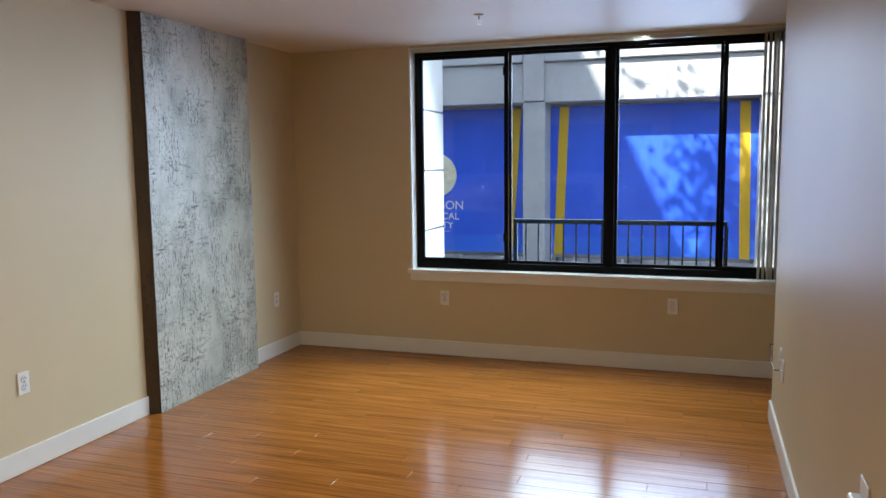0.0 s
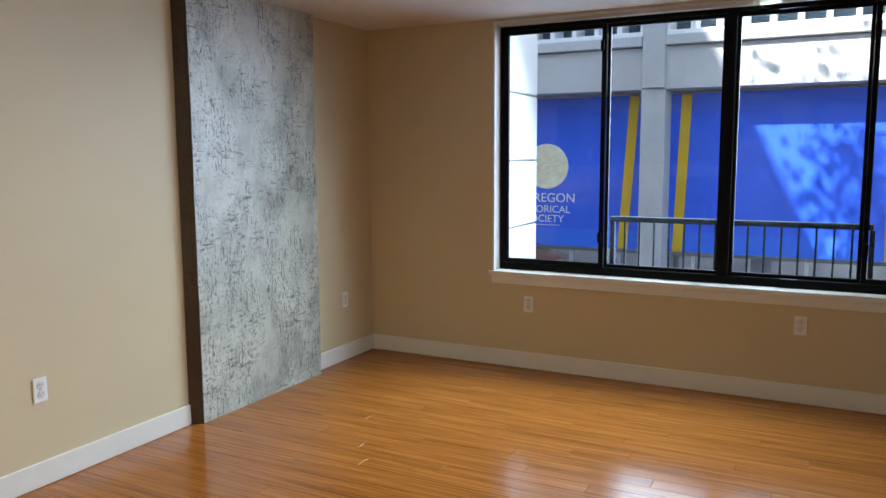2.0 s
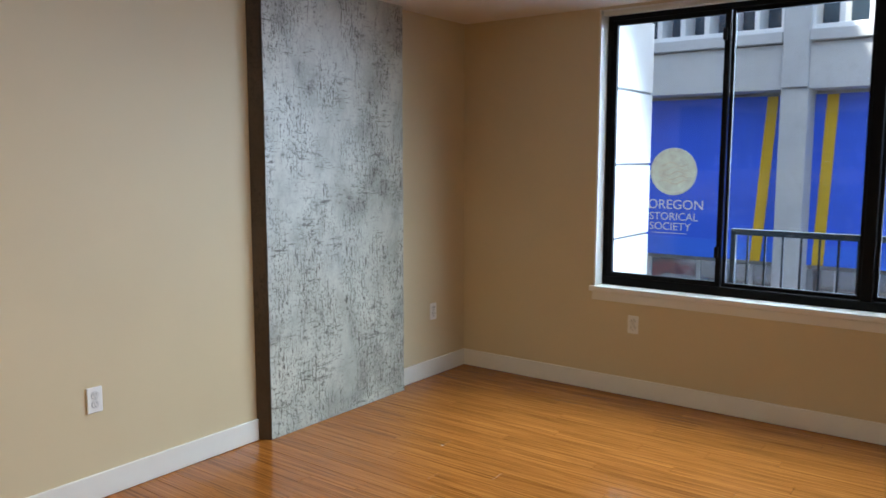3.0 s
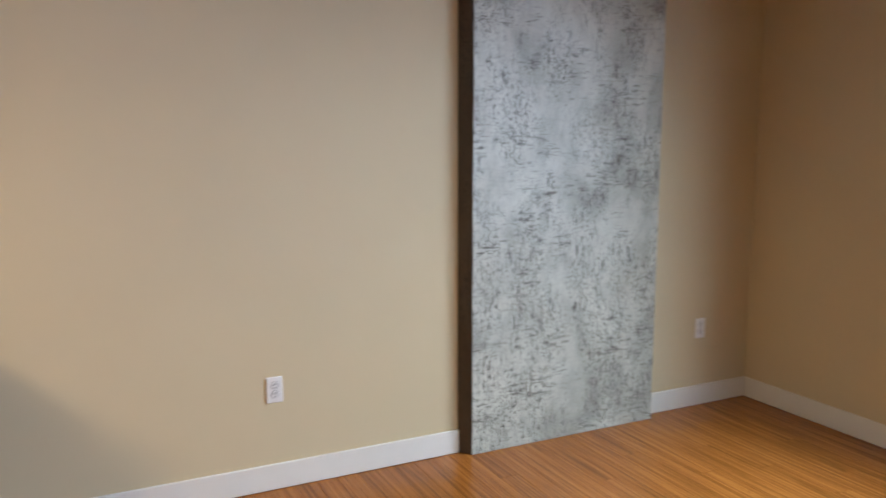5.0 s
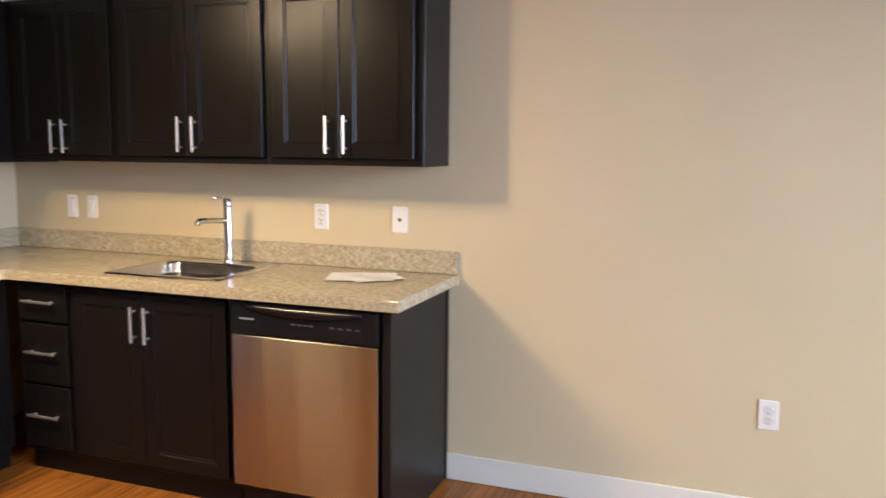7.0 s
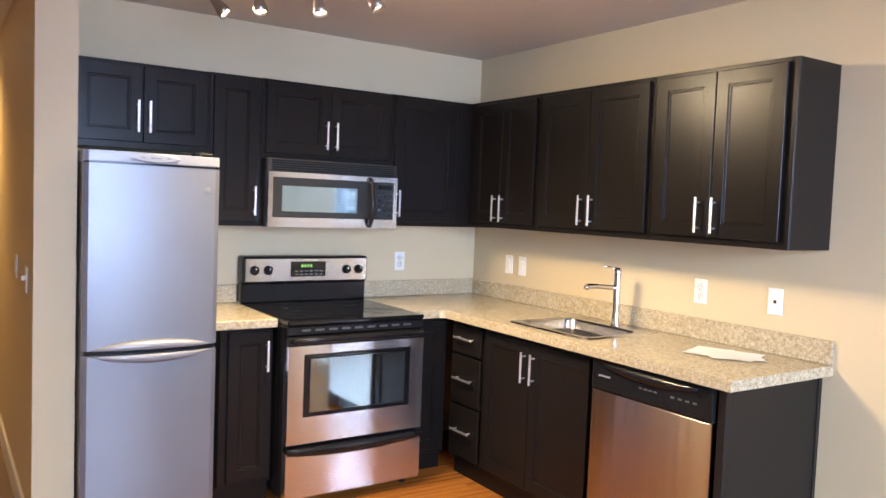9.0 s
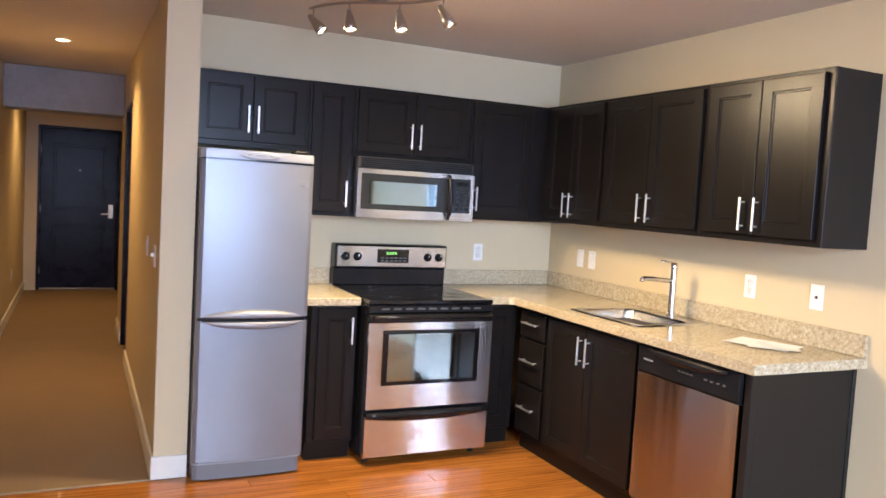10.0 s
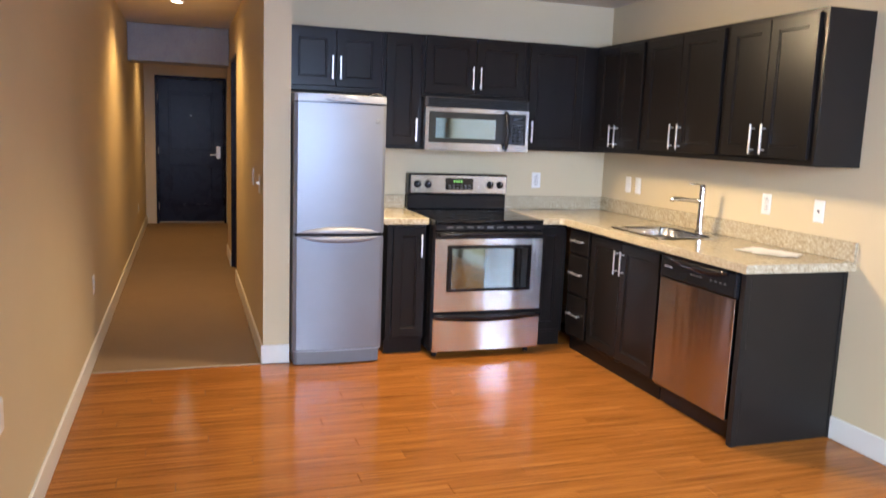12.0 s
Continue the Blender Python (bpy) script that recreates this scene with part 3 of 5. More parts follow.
def side_door():
    d = thing("door_2", pose((HR + KR) / 2, -2.56, 0), "dark wooden side door in a dark frame, closed", "door", kind="structure")
    inv = d.matrix_world.inverted()

    def p(name, bm, mat, label="", parent=None):
        bm.transform(inv)
        return part(name, bm, mat, parent or d, label)

    p("leaf", box(KR + 0.012, KR + 0.050, -2.925, -2.195, 0.008, 2.065, 0.002), M_DOOR)
    for y0, y1, z0, z1 in ((-2.96, -2.928, 0.001, 2.10), (-2.192, -2.16, 0.001, 2.10), (-2.928, -2.192, 2.068, 2.10)):
        p("door_frame", box(KR - 0.004, HR + 0.006, y0 + 0.0005, y1 - 0.0005, z0, z1 - 0.0005, 0.003), M_DOOR)


side_door()

# ---------------------------------------------------------------- wall plates
def wall_plate(kind, m, label, group="wall outlets"):
    """A cover plate in the local xz plane that faces local +y."""
    o = thing("wall_outlet" if kind == "outlet" else "light_switch", m, label, "outlet" if kind == "outlet" else "switch", group)
    part("cover_plate", box(-0.036, 0.036, 0.0, 0.006, -0.058, 0.058, 0.003), M_WHITE, o)
    if kind == "outlet":
        for z in (-0.020, 0.020):
            s = part("socket", lathe([(0, 0.0085), (0.015, 0.0085), (0.0165, 0.006), (0.0165, 0.0)], pose(0, 0, z, -90), 16), M_WHITE, o)
            bm = bmesh.new()
            for a, hgt in ((-0.006, 0.009), (0.006, 0.007)):
                box(a - 0.0017, a + 0.0017, 0.0082, 0.0092, z, z + 0.002 + hgt, bm=bm)
            box(-0.0028, 0.0028, 0.0082, 0.0092, z - 0.011, z - 0.0055, bm=bm)
            part("slot", bm, M_SLOT, s)
            part("socket_gap", lathe([(0.0162, 0.0066), (0.0178, 0.0066), (0.0178, 0.0)], pose(0, 0, z, -90), 16), M_DKGREY, s)
    else:
        part("rocker", box(-0.016, 0.016, 0.005, 0.010, -0.033, 0.033, 0.003), M_WHITE, o)
    part("screw", lathe([(0, 0.0075), (0.003, 0.007), (0.003, 0.005)], pose(0, 0, 0, -90), 8), M_NICKEL, o)
    return o


def on_west(y, z):
    return pose(WL + 0.001, y, z, 0, 0, -90)


def on_north(x, z):
    return pose(x, WF - 0.001, z, 0, 0, 180)


def on_east(y, z):
    return pose(WR - 0.001, y, z, 0, 0, 90)


first = wall_plate("outlet", on_west(3.56, 0.454), "white duplex outlet on the beige wall")
for m in (on_west(6.02, 0.455), on_north(-2.09, 0.466), on_north(-0.345, 0.482), on_east(4.97, 0.49), on_east(0.12, 0.46), on_west(1.66, 1.135), pose(-2.825, WB + 0.001, 1.13)):
    copy_thing(first, m)
sw = wall_plate("switch", on_west(0.345, 1.135), "white rocker switch on the wall", "light switches")
for m in (on_west(0.215, 1.135), pose(HR + 0.001, -0.25, 1.115, 0, 0, -90), on_east(-4.65, 0.42)):
    copy_thing(sw, m)


def dimmer():
    o = thing("light_switch", pose(HR + 0.001, 0.22, 1.10, 0, 0, -90), "white wall switch with a small lever beside the hallway corner", "switch", "light switches")
    part("cover_plate", box(-0.036, 0.036, 0.0, 0.006, -0.058, 0.058, 0.003), M_WHITE, o)
    part("lever", box(-0.006, 0.006, 0.006, 0.022, -0.004, 0.016, 0.002), M_WHITE, o)


dimmer()


def jack_plate():
    o = thing("jack_plate", on_west(2.045, 1.135), "white wall plate with one small jack above the counter", "wall plate")
    part("cover_plate", box(-0.036, 0.036, 0.0, 0.006, -0.058, 0.058, 0.003), M_WHITE, o)
    part("jack", box(-0.007, 0.007, 0.0058, 0.0072, -0.007, 0.007, 0.001), M_SLOT, o)
    for z in (-0.042, 0.042):
        part("screw", lathe([(0, 0.0075), (0.003, 0.007), (0.003, 0.005)], pose(0, 0, z, -90), 8), M_NICKEL, o)


jack_plate()


def coax():
    o = thing("cable_plate", on_east(4.86, 0.455), "white cable plate with a short black cable", "wall plate")
    part("cover_plate", box(-0.036, 0.036, 0.0, 0.006, -0.058, 0.058, 0.003), M_WHITE, o)
    part("connector", lathe([(0, 0.018), (0.005, 0.018), (0.005, 0.006)], pose(0, 0, 0, -90), 10), M_NICKEL, o)
    part("cable", tube([(0, 0.015, 0), (0.01, 0.04, 0.0), (0.10, 0.05, 0.012), (0.30, 0.035, 0.010), (0.585, 0.02, 0.0), (0.62, 0.0, -0.002), (0.63, -0.12, -0.004)], 0.0035, 8), M_BLACK, o, "black coaxial cable")


coax()


def near_plate():
    o = thing("wall_heater_control", on_east(2.80, 0.62), "white wall plate with a plugged-in adapter", "wall plate")
    part("cover_plate", box(-0.05, 0.05, 0.0, 0.006, -0.09, 0.09, 0.003), M_WHITE, o)
    part("adapter", box(-0.03, 0.03, 0.006, 0.040, -0.06, 0.045, 0.008, seg=2), M_WHITE, o)


near_plate()


def sprinkler():
    s = thing("ceiling_sprinkler", pose(-1.50, 5.35, H), "small metal fire sprinkler below the ceiling", "sprinkler")
    part("escutcheon", lathe([(0, -0.001), (0.032, -0.001), (0.030, -0.006), (0.014, -0.010), (0, -0.010)], Matrix()), M_WHITE, s)
    part("body", lathe([(0.009, -0.010), (0.009, -0.030), (0.006, -0.032), (0, -0.032)], Matrix(), 10), M_NICKEL, s)
    for a in (-1, 1):
        part("yoke_arm", tube([(a * 0.008, 0, -0.030), (a * 0.013, 0, -0.042), (a * 0.003, 0, -0.058)], 0.002, 6), M_NICKEL, s)
    part("deflector", lathe([(0, -0.058), (0.016, -0.058), (0.016, -0.060), (0, -0.060)], Matrix(), 12), M_NICKEL, s)


sprinkler()

# ---------------------------------------------------------------- cabinets
def bar_handle(parent, x, y, z, length, upright=True):
    """A bar pull on two posts, standing out of the face at local y."""
    d = Vector((0, 0, 1)) if upright else Vector((1, 0, 0))
    a, w = (0.0055, length / 2) if upright else (length / 2, 0.0055)
    bm = box(x - a, x + a, y + 0.026, y + 0.034, z - w, z + w, 0.0015)
    for k in (-0.36, 0.36):
        q = Vector((x, y + 0.027, z)) + d * length * k
        tube([q, q - Vector((0, 0.029, 0))], 0.0045, 8, bm=bm)
    return part("handle", bm, M_NICKEL, parent, "satin nickel bar handle")


def shaker(name, parent, x0, x1, z0, z1, y, stile=0.058, thick=0.019):
    """A framed door or drawer front with a sunk panel and an inner bead."""
    bm = ring(x0, x1, z0, z1, stile, y, y + thick, 0.0022)
    door = part(name, bm, M_CAB, parent)
    part("panel", box(x0 + stile - 0.004, x1 - stile + 0.004, y + 0.002, y + thick - 0.009, z0 + stile - 0.004, z1 - stile + 0.004), M_CAB, door)
    bm = ring(x0 + stile - 0.001, x1 - stile + 0.001, z0 + stile - 0.001, z1 - stile + 0.001, 0.011, y + thick - 0.010, y + thick - 0.004, 0.0025)
    part("bead", bm, M_CAB, door)
    return door


def cabinet(m, w, d, z0, z1, doors, label, group, toe=0.0, fronts=(), kind="wall_cabinet"):
    """Local x runs along the wall, local y out of it. doors: (x0, x1, z0, z1, handle x, handle z)."""
    c = thing(kind, m, label, "cabinet", group)
    part("body", box(0.0005, w - 0.0005, 0.002, d, z0 + toe, z1, 0.0015), M_CAB, c)
    if toe:
        part("plinth", box(0.0005, w - 0.0005, 0.002, d - 0.035, 0.001, toe - 0.001), M_CAB, c)
    for x0, x1, a, b, hx, hz in doors:
        dr = shaker("door", c, x0, x1, a, b, d + 0.001)
        bar_handle(dr, hx, d + 0.018, hz, 0.15)
    for x0, x1, a, b in fronts:
        dr = part("drawer", box(x0, x1, d + 0.001, d + 0.019, a, b, 0.003), M_CAB, c)
        bar_handle(dr, (x0 + x1) / 2, d + 0.018, (a + b) / 2 + 0.01, 0.17, False)
    return c


D = 0.298
UP = "dark espresso wall cabinet with paired framed doors"
# west wall: local x runs towards -y from the given end
def west(y_end):
    return pose(WL, y_end, 0, 0, 0, -90)


def back(x_right):
    return pose(x_right, WB, 0)


cabinet(west(2.262), 0.692, D - 0.019, 1.37, 2.108, [(0.036, 0.352, 1.400, 2.088, 0.325, 1.492), (0.356, 0.662, 1.400, 2.088, 0.405, 1.492)], UP, "wall cabinets")
cabinet(west(1.570), 0.785, D - 0.019, 1.37, 2.108, [(0.020, 0.392, 1.400, 2.088, 0.352, 1.492), (0.396, 0.765, 1.400, 2.088, 0.426, 1.492)], UP, "wall cabinets")
cabinet(west(0.785), 0.648, D - 0.019, 1.37, 2.108, [(0.025, 0.310, 1.400, 2.088, 0.282, 1.482), (0.314, 0.580, 1.400, 2.088, 0.350, 1.482)], UP, "wall cabinets")
end_skin = part("end_skin", box(-0.0035, -0.0005, 0.003, D - 0.020, 1.371, 2.107, 0.0008), M_CABSIDE, [o for o in scene.objects if o.name.startswith("wall_cabinet")][0], "dark laminate end skin")
# kitchen back wall, from the corner to the fridge; local x = world x
cabinet(back(-3.398), 0.838, D + 0.012, 1.36, 2.106, [(0.395, 0.815, 1.385, 2.090, 0.792, 1.49)], "dark espresso corner wall cabinet with one framed door", "wall cabinets")
cabinet(back(-2.560), 0.760, D + 0.012, 1.702, 2.104, [(0.020, 0.378, 1.725, 2.088, 0.352, 1.835), (0.382, 0.740, 1.725, 2.088, 0.408, 1.835)], "dark espresso wall cabinet above the microwave", "wall cabinets")
cabinet(back(-1.800), 0.268, D + 0.012, 1.345, 2.102, [(0.015, 0.250, 1.370, 2.086, 0.040, 1.475)], "narrow dark espresso wall cabinet with one door", "wall cabinets")
cabinet(back(-1.532), 0.634, D + 0.012, 1.700, 2.100, [(0.020, 0.312, 1.730, 2.084, 0.288, 1.850), (0.316, 0.612, 1.730, 2.084, 0.340, 1.850)], "dark espresso wall cabinet above the refrigerator", "wall cabinets")
# base units
BD = 0.590
BASE = "dark espresso base cabinet with two framed doors"
cabinet(west(1.590), 0.800, BD, 0.0, 0.868, [(0.022, 0.420, 0.125, 0.845, 0.388, 0.722), (0.424, 0.785, 0.125, 0.845, 0.456, 0.722)], BASE, "base cabinets", 0.10, kind="base_cabinet")
cabinet(west(0.790), 0.300, BD, 0.0, 0.868, [], "dark espresso drawer unit with three drawers", "base cabinets", 0.10,
        [(0.022, 0.285, 0.690, 0.845), (0.022, 0.285, 0.415, 0.675), (0.022, 0.285, 0.125, 0.400)], kind="drawer_cabinet")
cabinet(back(-2.806), 0.252, 0.592, 0.0, 0.868, [(0.030, 0.240, 0.125, 0.850, 0.215, 0.730)], "narrow dark espresso base cabinet beside the stove", "base cabinets", 0.10, kind="base_cabinet")
cabinet(back(-1.782), 0.262, 0.592, 0.0, 0.868, [(0.010, 0.225, 0.125, 0.850, 0.040, 0.730)], "narrow dark espresso base cabinet between stove and refrigerator", "base cabinets", 0.10, kind="base_cabinet")


def end_panel():
    e = thing("end_panel", pose(-3.09, 2.254, 0), "dark espresso panel closing the counter's end", "panel")
    inv = e.matrix_world.inverted()
    for name, bm in (("panel", box(WL + 0.024, -2.826, 2.236, 2.270, 0.002, 0.868, 0.0015)),
                     ("front_stile", box(-2.825, -2.790, 2.236, 2.272, 0.002, 0.868, 0.002)),
                     ("scribe_strip", box(WL + 0.002, WL + 0.023, 2.236, 2.275, 0.002, 0.868, 0.002))):
        bm.transform(inv)
        part(name, bm, M_CABSIDE, e)


end_panel()

# ---------------------------------------------------------------- counter, backsplash, sink, tap
def counter():
    bm = bmesh.new()
    z0, z1 = 0.870, 0.912
    pts = [(-2.553, 0.475), (-2.720, 0.475), (-2.747, 0.502), (-2.747, 2.315), (WL + 0.001, 2.315), (WL + 0.001, WB + 0.001), (-2.553, WB + 0.001)]
    hole = [(-2.868, 0.968), (-3.232, 0.968), (-3.232, 1.460), (-2.868, 1.460)]
    outer = [bm.verts.new((x, y, z1)) for x, y in pts]
    inner = [bm.verts.new((x, y, z1)) for x, y in hole]
    edges = [bm.edges.new((a[k], a[(k + 1) % len(a)])) for a in (outer, inner) for k in range(len(a))]
    bmesh.ops.triangle_fill(bm, use_beauty=True, edges=edges)
    got = bmesh.ops.extrude_face_region(bm, geom=bm.faces[:])
    for v in got["geom"]:
        if isinstance(v, bmesh.types.BMVert):
            v.co.z = z0
    bmesh.ops.recalc_face_normals(bm, faces=bm.faces[:])
    rim = [e for e in bm.edges if len(e.link_faces) == 2 and e.calc_face_angle(0) > 1.0 and e.verts[0].co.z > 0.9 and e.verts[1].co.z > 0.9 and e.verts[0].co.x > -2.76 and e.verts[1].co.x > -2.76]
    bmesh.ops.bevel(bm, geom=rim, offset=0.006, segments=2, affect="EDGES")
    solid("kitchen_counter", bm, M_GRANITE, "L-shaped speckled beige granite countertop on dark cabinets", "countertop")
    solid("kitchen_counter", box(-1.480, -1.785, WB + 0.001, 0.475, z0, z1, 0.004), M_GRANITE, "short speckled beige granite countertop beside the refrigerator", "countertop")
    for a in ((WL + 0.001, WL + 0.021, WB + 0.022, 2.315), (WL + 0.001, -2.553, WB + 0.001, WB + 0.021), (-1.785, -1.480, WB + 0.001, WB + 0.021)):
        solid("backsplash", box(*a, z1 + 0.0005, 1.010, 0.003), M_GRANITE, "low speckled beige granite backsplash against the wall", "backsplash", group="backsplashes")


counter()


def sink():
    s = thing("kitchen_sink", pose(-3.07, 1.215, 0.912), "stainless steel drop-in sink set in the counter", "sink")
    x0, x1, y0, y1 = -0.255, 0.240, -0.285, 0.285

    def rounded(hx0, hx1, hy0, hy1, r, z, bm, n=5):
        out = []
        for cx, cy, a in ((hx1 - r, hy1 - r, 0), (hx0 + r, hy1 - r, 90), (hx0 + r, hy0 + r, 180), (hx1 - r, hy0 + r, 270)):
            for k in range(n):
                t = radians(a + 90 * k / (n - 1))
                out.append(bm.verts.new((cx + r * math.cos(t), cy + r * math.sin(t), z)))
        return out

    bm = bmesh.new()
    rings = [rounded(x0, x1, y0, y1, 0.03, 0.001, bm), rounded(x0 + 0.003, x1 - 0.003, y0 + 0.003, y1 - 0.003, 0.03, 0.006, bm),
             rounded(x0 + 0.105, x1 - 0.045, y0 + 0.045, y1 - 0.045, 0.05, 0.004, bm), rounded(x0 + 0.108, x1 - 0.050, y0 + 0.050, y1 - 0.050, 0.05, -0.006, bm),
             rounded(x0 + 0.125, x1 - 0.065, y0 + 0.065, y1 - 0.065, 0.06, -0.150, bm), rounded(x0 + 0.165, x1 - 0.105, y0 + 0.105, y1 - 0.105, 0.06, -0.170, bm)]
    for u, w in zip(rings, rings[1:]):
        for k in range(len(u)):
            bm.faces.new((u[k], u[(k + 1) % len(u)], w[(k + 1) % len(u)], w[k]))
    bm.faces.new(rings[-1])
    part("basin", bm, M_STEEL, s, "", True)
    part("drain", lathe([(0, -0.168), (0.035, -0.168), (0.042, -0.169), (0.042, -0.172)], pose(0.03, 0, 0)), M_CHROME, s)
    t = thing("kitchen_faucet", pose(-3.278, 1.245, 0.917), "chrome single-lever kitchen faucet beside the sink", "faucet")
    part("base_ring", lathe([(0.028, 0.0), (0.028, 0.006), (0.022, 0.010), (0, 0.010)], Matrix()), M_CHROME, t, "", True)
    part("column", lathe([(0.019, 0.008), (0.019, 0.255), (0.0175, 0.262), (0, 0.262)], Matrix()), M_CHROME, t, "", True)
    part("spout", tube([(0.0, 0, 0.190), (0.06, 0, 0.196), (0.14, 0, 0.203), (0.20, -0.004, 0.205), (0.208, -0.004, 0.200), (0.212, -0.004, 0.188)], 0.0125, 14), M_CHROME, t, "", True)
    part("cap", lathe([(0.0185, 0.263), (0.0185, 0.285), (0.014, 0.292), (0, 0.293)], Matrix()), M_CHROME, t, "", True)
    part("lever", tube([(0.0, 0, 0.288), (0.05, 0.0, 0.297), (0.10, 0.0, 0.300)], 0.006, 10, r1=0.0045), M_CHROME, t, "", True)


sink()


def papers():
    for k, (x, y, a, w, h) in enumerate(((-3.17, 1.97, 20, 0.215, 0.28), (-3.15, 2.04, 48, 0.14, 0.215), (-3.20, 2.02, -12, 0.10, 0.20))):
        bm = bmesh.new()
        n = 6
        top, low = [], []
        for i in range(n + 1):
            for j in range(n + 1):
                z = 0.0015 + 0.0015 * max(0, noise.noise(Vector((i * 0.5, j * 0.5, k * 7.0)))) + 0.002 * (i / n) ** 4
                top.append(bm.verts.new((w * (i / n - 0.5), h * (j / n - 0.5), z)))
                low.append(bm.verts.new((w * (i / n - 0.5), h * (j / n - 0.5), z - 0.0008)))
        for i in range(n):
            for j in range(n):
                q = [i * (n + 1) + j, (i + 1) * (n + 1) + j, (i + 1) * (n + 1) + j + 1, i * (n + 1) + j + 1]
                bm.faces.new([top[v] for v in q])
                bm.faces.new([low[v] for v in q[::-1]])
        ob = solid("paper_sheet", bm, M_PAPER, "white sheet of paper lying on the counter", "paper", group="loose papers")
        ob.matrix_world = pose(x, y, 0.9127 + 0.0012 * k, 0, 0, a)


papers()

# ---------------------------------------------------------------- refrigerator
def bowed(x0, x1, y0, yf, bow, z0, z1, bm=None, n=28):
    """A slab whose front bows outwards in plan."""
    bm = bm or bmesh.new()
    prof = [(x0, y0)] + [(x0 + (x1 - x0) * k / n, yf + bow * (1 - (2 * k / n - 1) ** 2) - (0.008 if k in (0, n) else 0)) for k in range(n + 1)] + [(x1, y0)]
    lo, hi = [bm.verts.new((x, y, z0)) for x, y in prof], [bm.verts.new((x, y, z1)) for x, y in prof]
    m = len(prof)
    for k in range(m):
        bm.faces.new((lo[k], lo[(k + 1) % m], hi[(k + 1) % m], hi[k]))
    bm.faces.new(lo[::-1])
    bm.faces.new(hi)
    bmesh.ops.recalc_face_normals(bm, faces=bm.faces[:])
    e = [e for e in bm.edges if abs(e.verts[0].co.z - e.verts[1].co.z) < 1e-6 and min(e.verts[0].co.y, e.verts[1].co.y) > y0 + 0.005]
    bmesh.ops.bevel(bm, geom=e, offset=0.006, segments=2, affect="EDGES")
    return bm


def fridge():
    f = thing("refrigerator", pose(-1.180, 0.20, 0), "tall silver refrigerator with the freezer drawer below, closed", "refrigerator")
    x0, x1 = -0.2775, 0.2775
    part("cabinet_body", box(x0 + 0.004, x1 - 0.004, -0.33, 0.325, 0.045, 1.628, 0.006), M_DKGREY, f, "dark grey painted sides")
    up = part("upper_door", bowed(x0, x1, 0.330, 0.372, 0.016, 0.832, 1.612), M_FRIDGE, f, "silver upper door")
    low = part("lower_door", bowed(x0, x1, 0.330, 0.372, 0.016, 0.100, 0.812), M_FRIDGE, f, "silver freezer door")
    top = part("top_cap", bowed(x0, x1, -0.20, 0.370, 0.018, 1.616, 1.662), M_FRGREY, f, "pale grey top trim with a control panel")
    bm = lathe([(0, 0.003), (0.80, 0.003), (1.0, 0.0)], Matrix(), 24)
    bm.transform(pose(0, 0.3915, 1.641, -90) @ Matrix.Diagonal((0.105, 0.019, 1, 1)))
    pan = part("control_panel", bm, M_FRGREY, top)
    part("cap_seam", bowed(x0, x1, 0.30, 0.3705, 0.018, 1.6125, 1.6158), M_BLACK, f)
    for x, w in ((-0.052, 0.009), (0.0, 0.022), (0.052, 0.009)):
        part("button", box(x - w, x + w, 0.393, 0.3958, 1.639, 1.645, 0.001), M_DKGREY, pan)
    part("kick_plate", bowed(x0 + 0.01, x1 - 0.01, 0.20, 0.352, 0.012, 0.006, 0.092), M_DKGREY, f)
    part("kick_trim", bowed(x0 + 0.002, x1 - 0.002, 0.30, 0.374, 0.014, 0.090, 0.099), M_FRGREY, f)
    # lens-shaped grips either side of the gap
    for sgn, zc, dr in ((1, 0.832, up), (-1, 0.812, low)):
        bm = bmesh.new()
        rows = []
        for k in range(15):
            u = 2 * k / 14 - 1
            yb = 0.372 + 0.016 * (1 - u * u)
            hgt = 0.006 + 0.036 * (1 - u * u) ** 0.7
            rows.append([bm.verts.new((0.245 * u, yb - 0.002, zc)), bm.verts.new((0.245 * u, yb + 0.020 * (1 - u ** 4) + 0.002, zc + sgn * 0.001)),
                         bm.verts.new((0.245 * u, yb + 0.016 * (1 - u ** 4) + 0.002, zc + sgn * hgt * 0.6)), bm.verts.new((0.245 * u, yb - 0.002, zc + sgn * hgt))])
        for a, b in zip(rows, rows[1:]):
            for j in range(4):
                bm.faces.new((a[j], a[(j + 1) % 4], b[(j + 1) % 4], b[j]))
        bm.faces.new(rows[0]), bm.faces.new(rows[-1])
        bmesh.ops.recalc_face_normals(bm, faces=bm.faces[:])
        part("grip", bm, M_FRGREY, dr, "pale silver lens-shaped grip", True)
    part("gasket", box(x0 + 0.01, x1 - 0.01, 0.326, 0.362, 0.8125, 0.8315), M_BLACK, f)
    b = part("badge", box(-0.238, -0.208, 0.376, 0.3795, 1.500, 1.526, 0.001), M_DKGREY, up)
    part("badge_dot", lathe([(0, 0.0045), (0.008, 0.004), (0.008, 0.0)], pose(-0.2165, 0.377, 1.513, -90), 12), M_DKGREY, b)
    part("badge_bar", box(-0.235, -0.228, 0.379, 0.3808, 1.505, 1.521), M_DKGREY, b)
    part("hinge_cover", box(-0.26, -0.19, 0.22, 0.33, 1.663, 1.680, 0.006), M_BLACK, f)
    for x in (-0.22, 0.22):
        part("foot", lathe([(0.02, 0.001), (0.02, 0.03), (0.008, 0.032), (0.008, 0.05)], pose(x, 0.25, 0), 12), M_BLACK, f)


fridge()

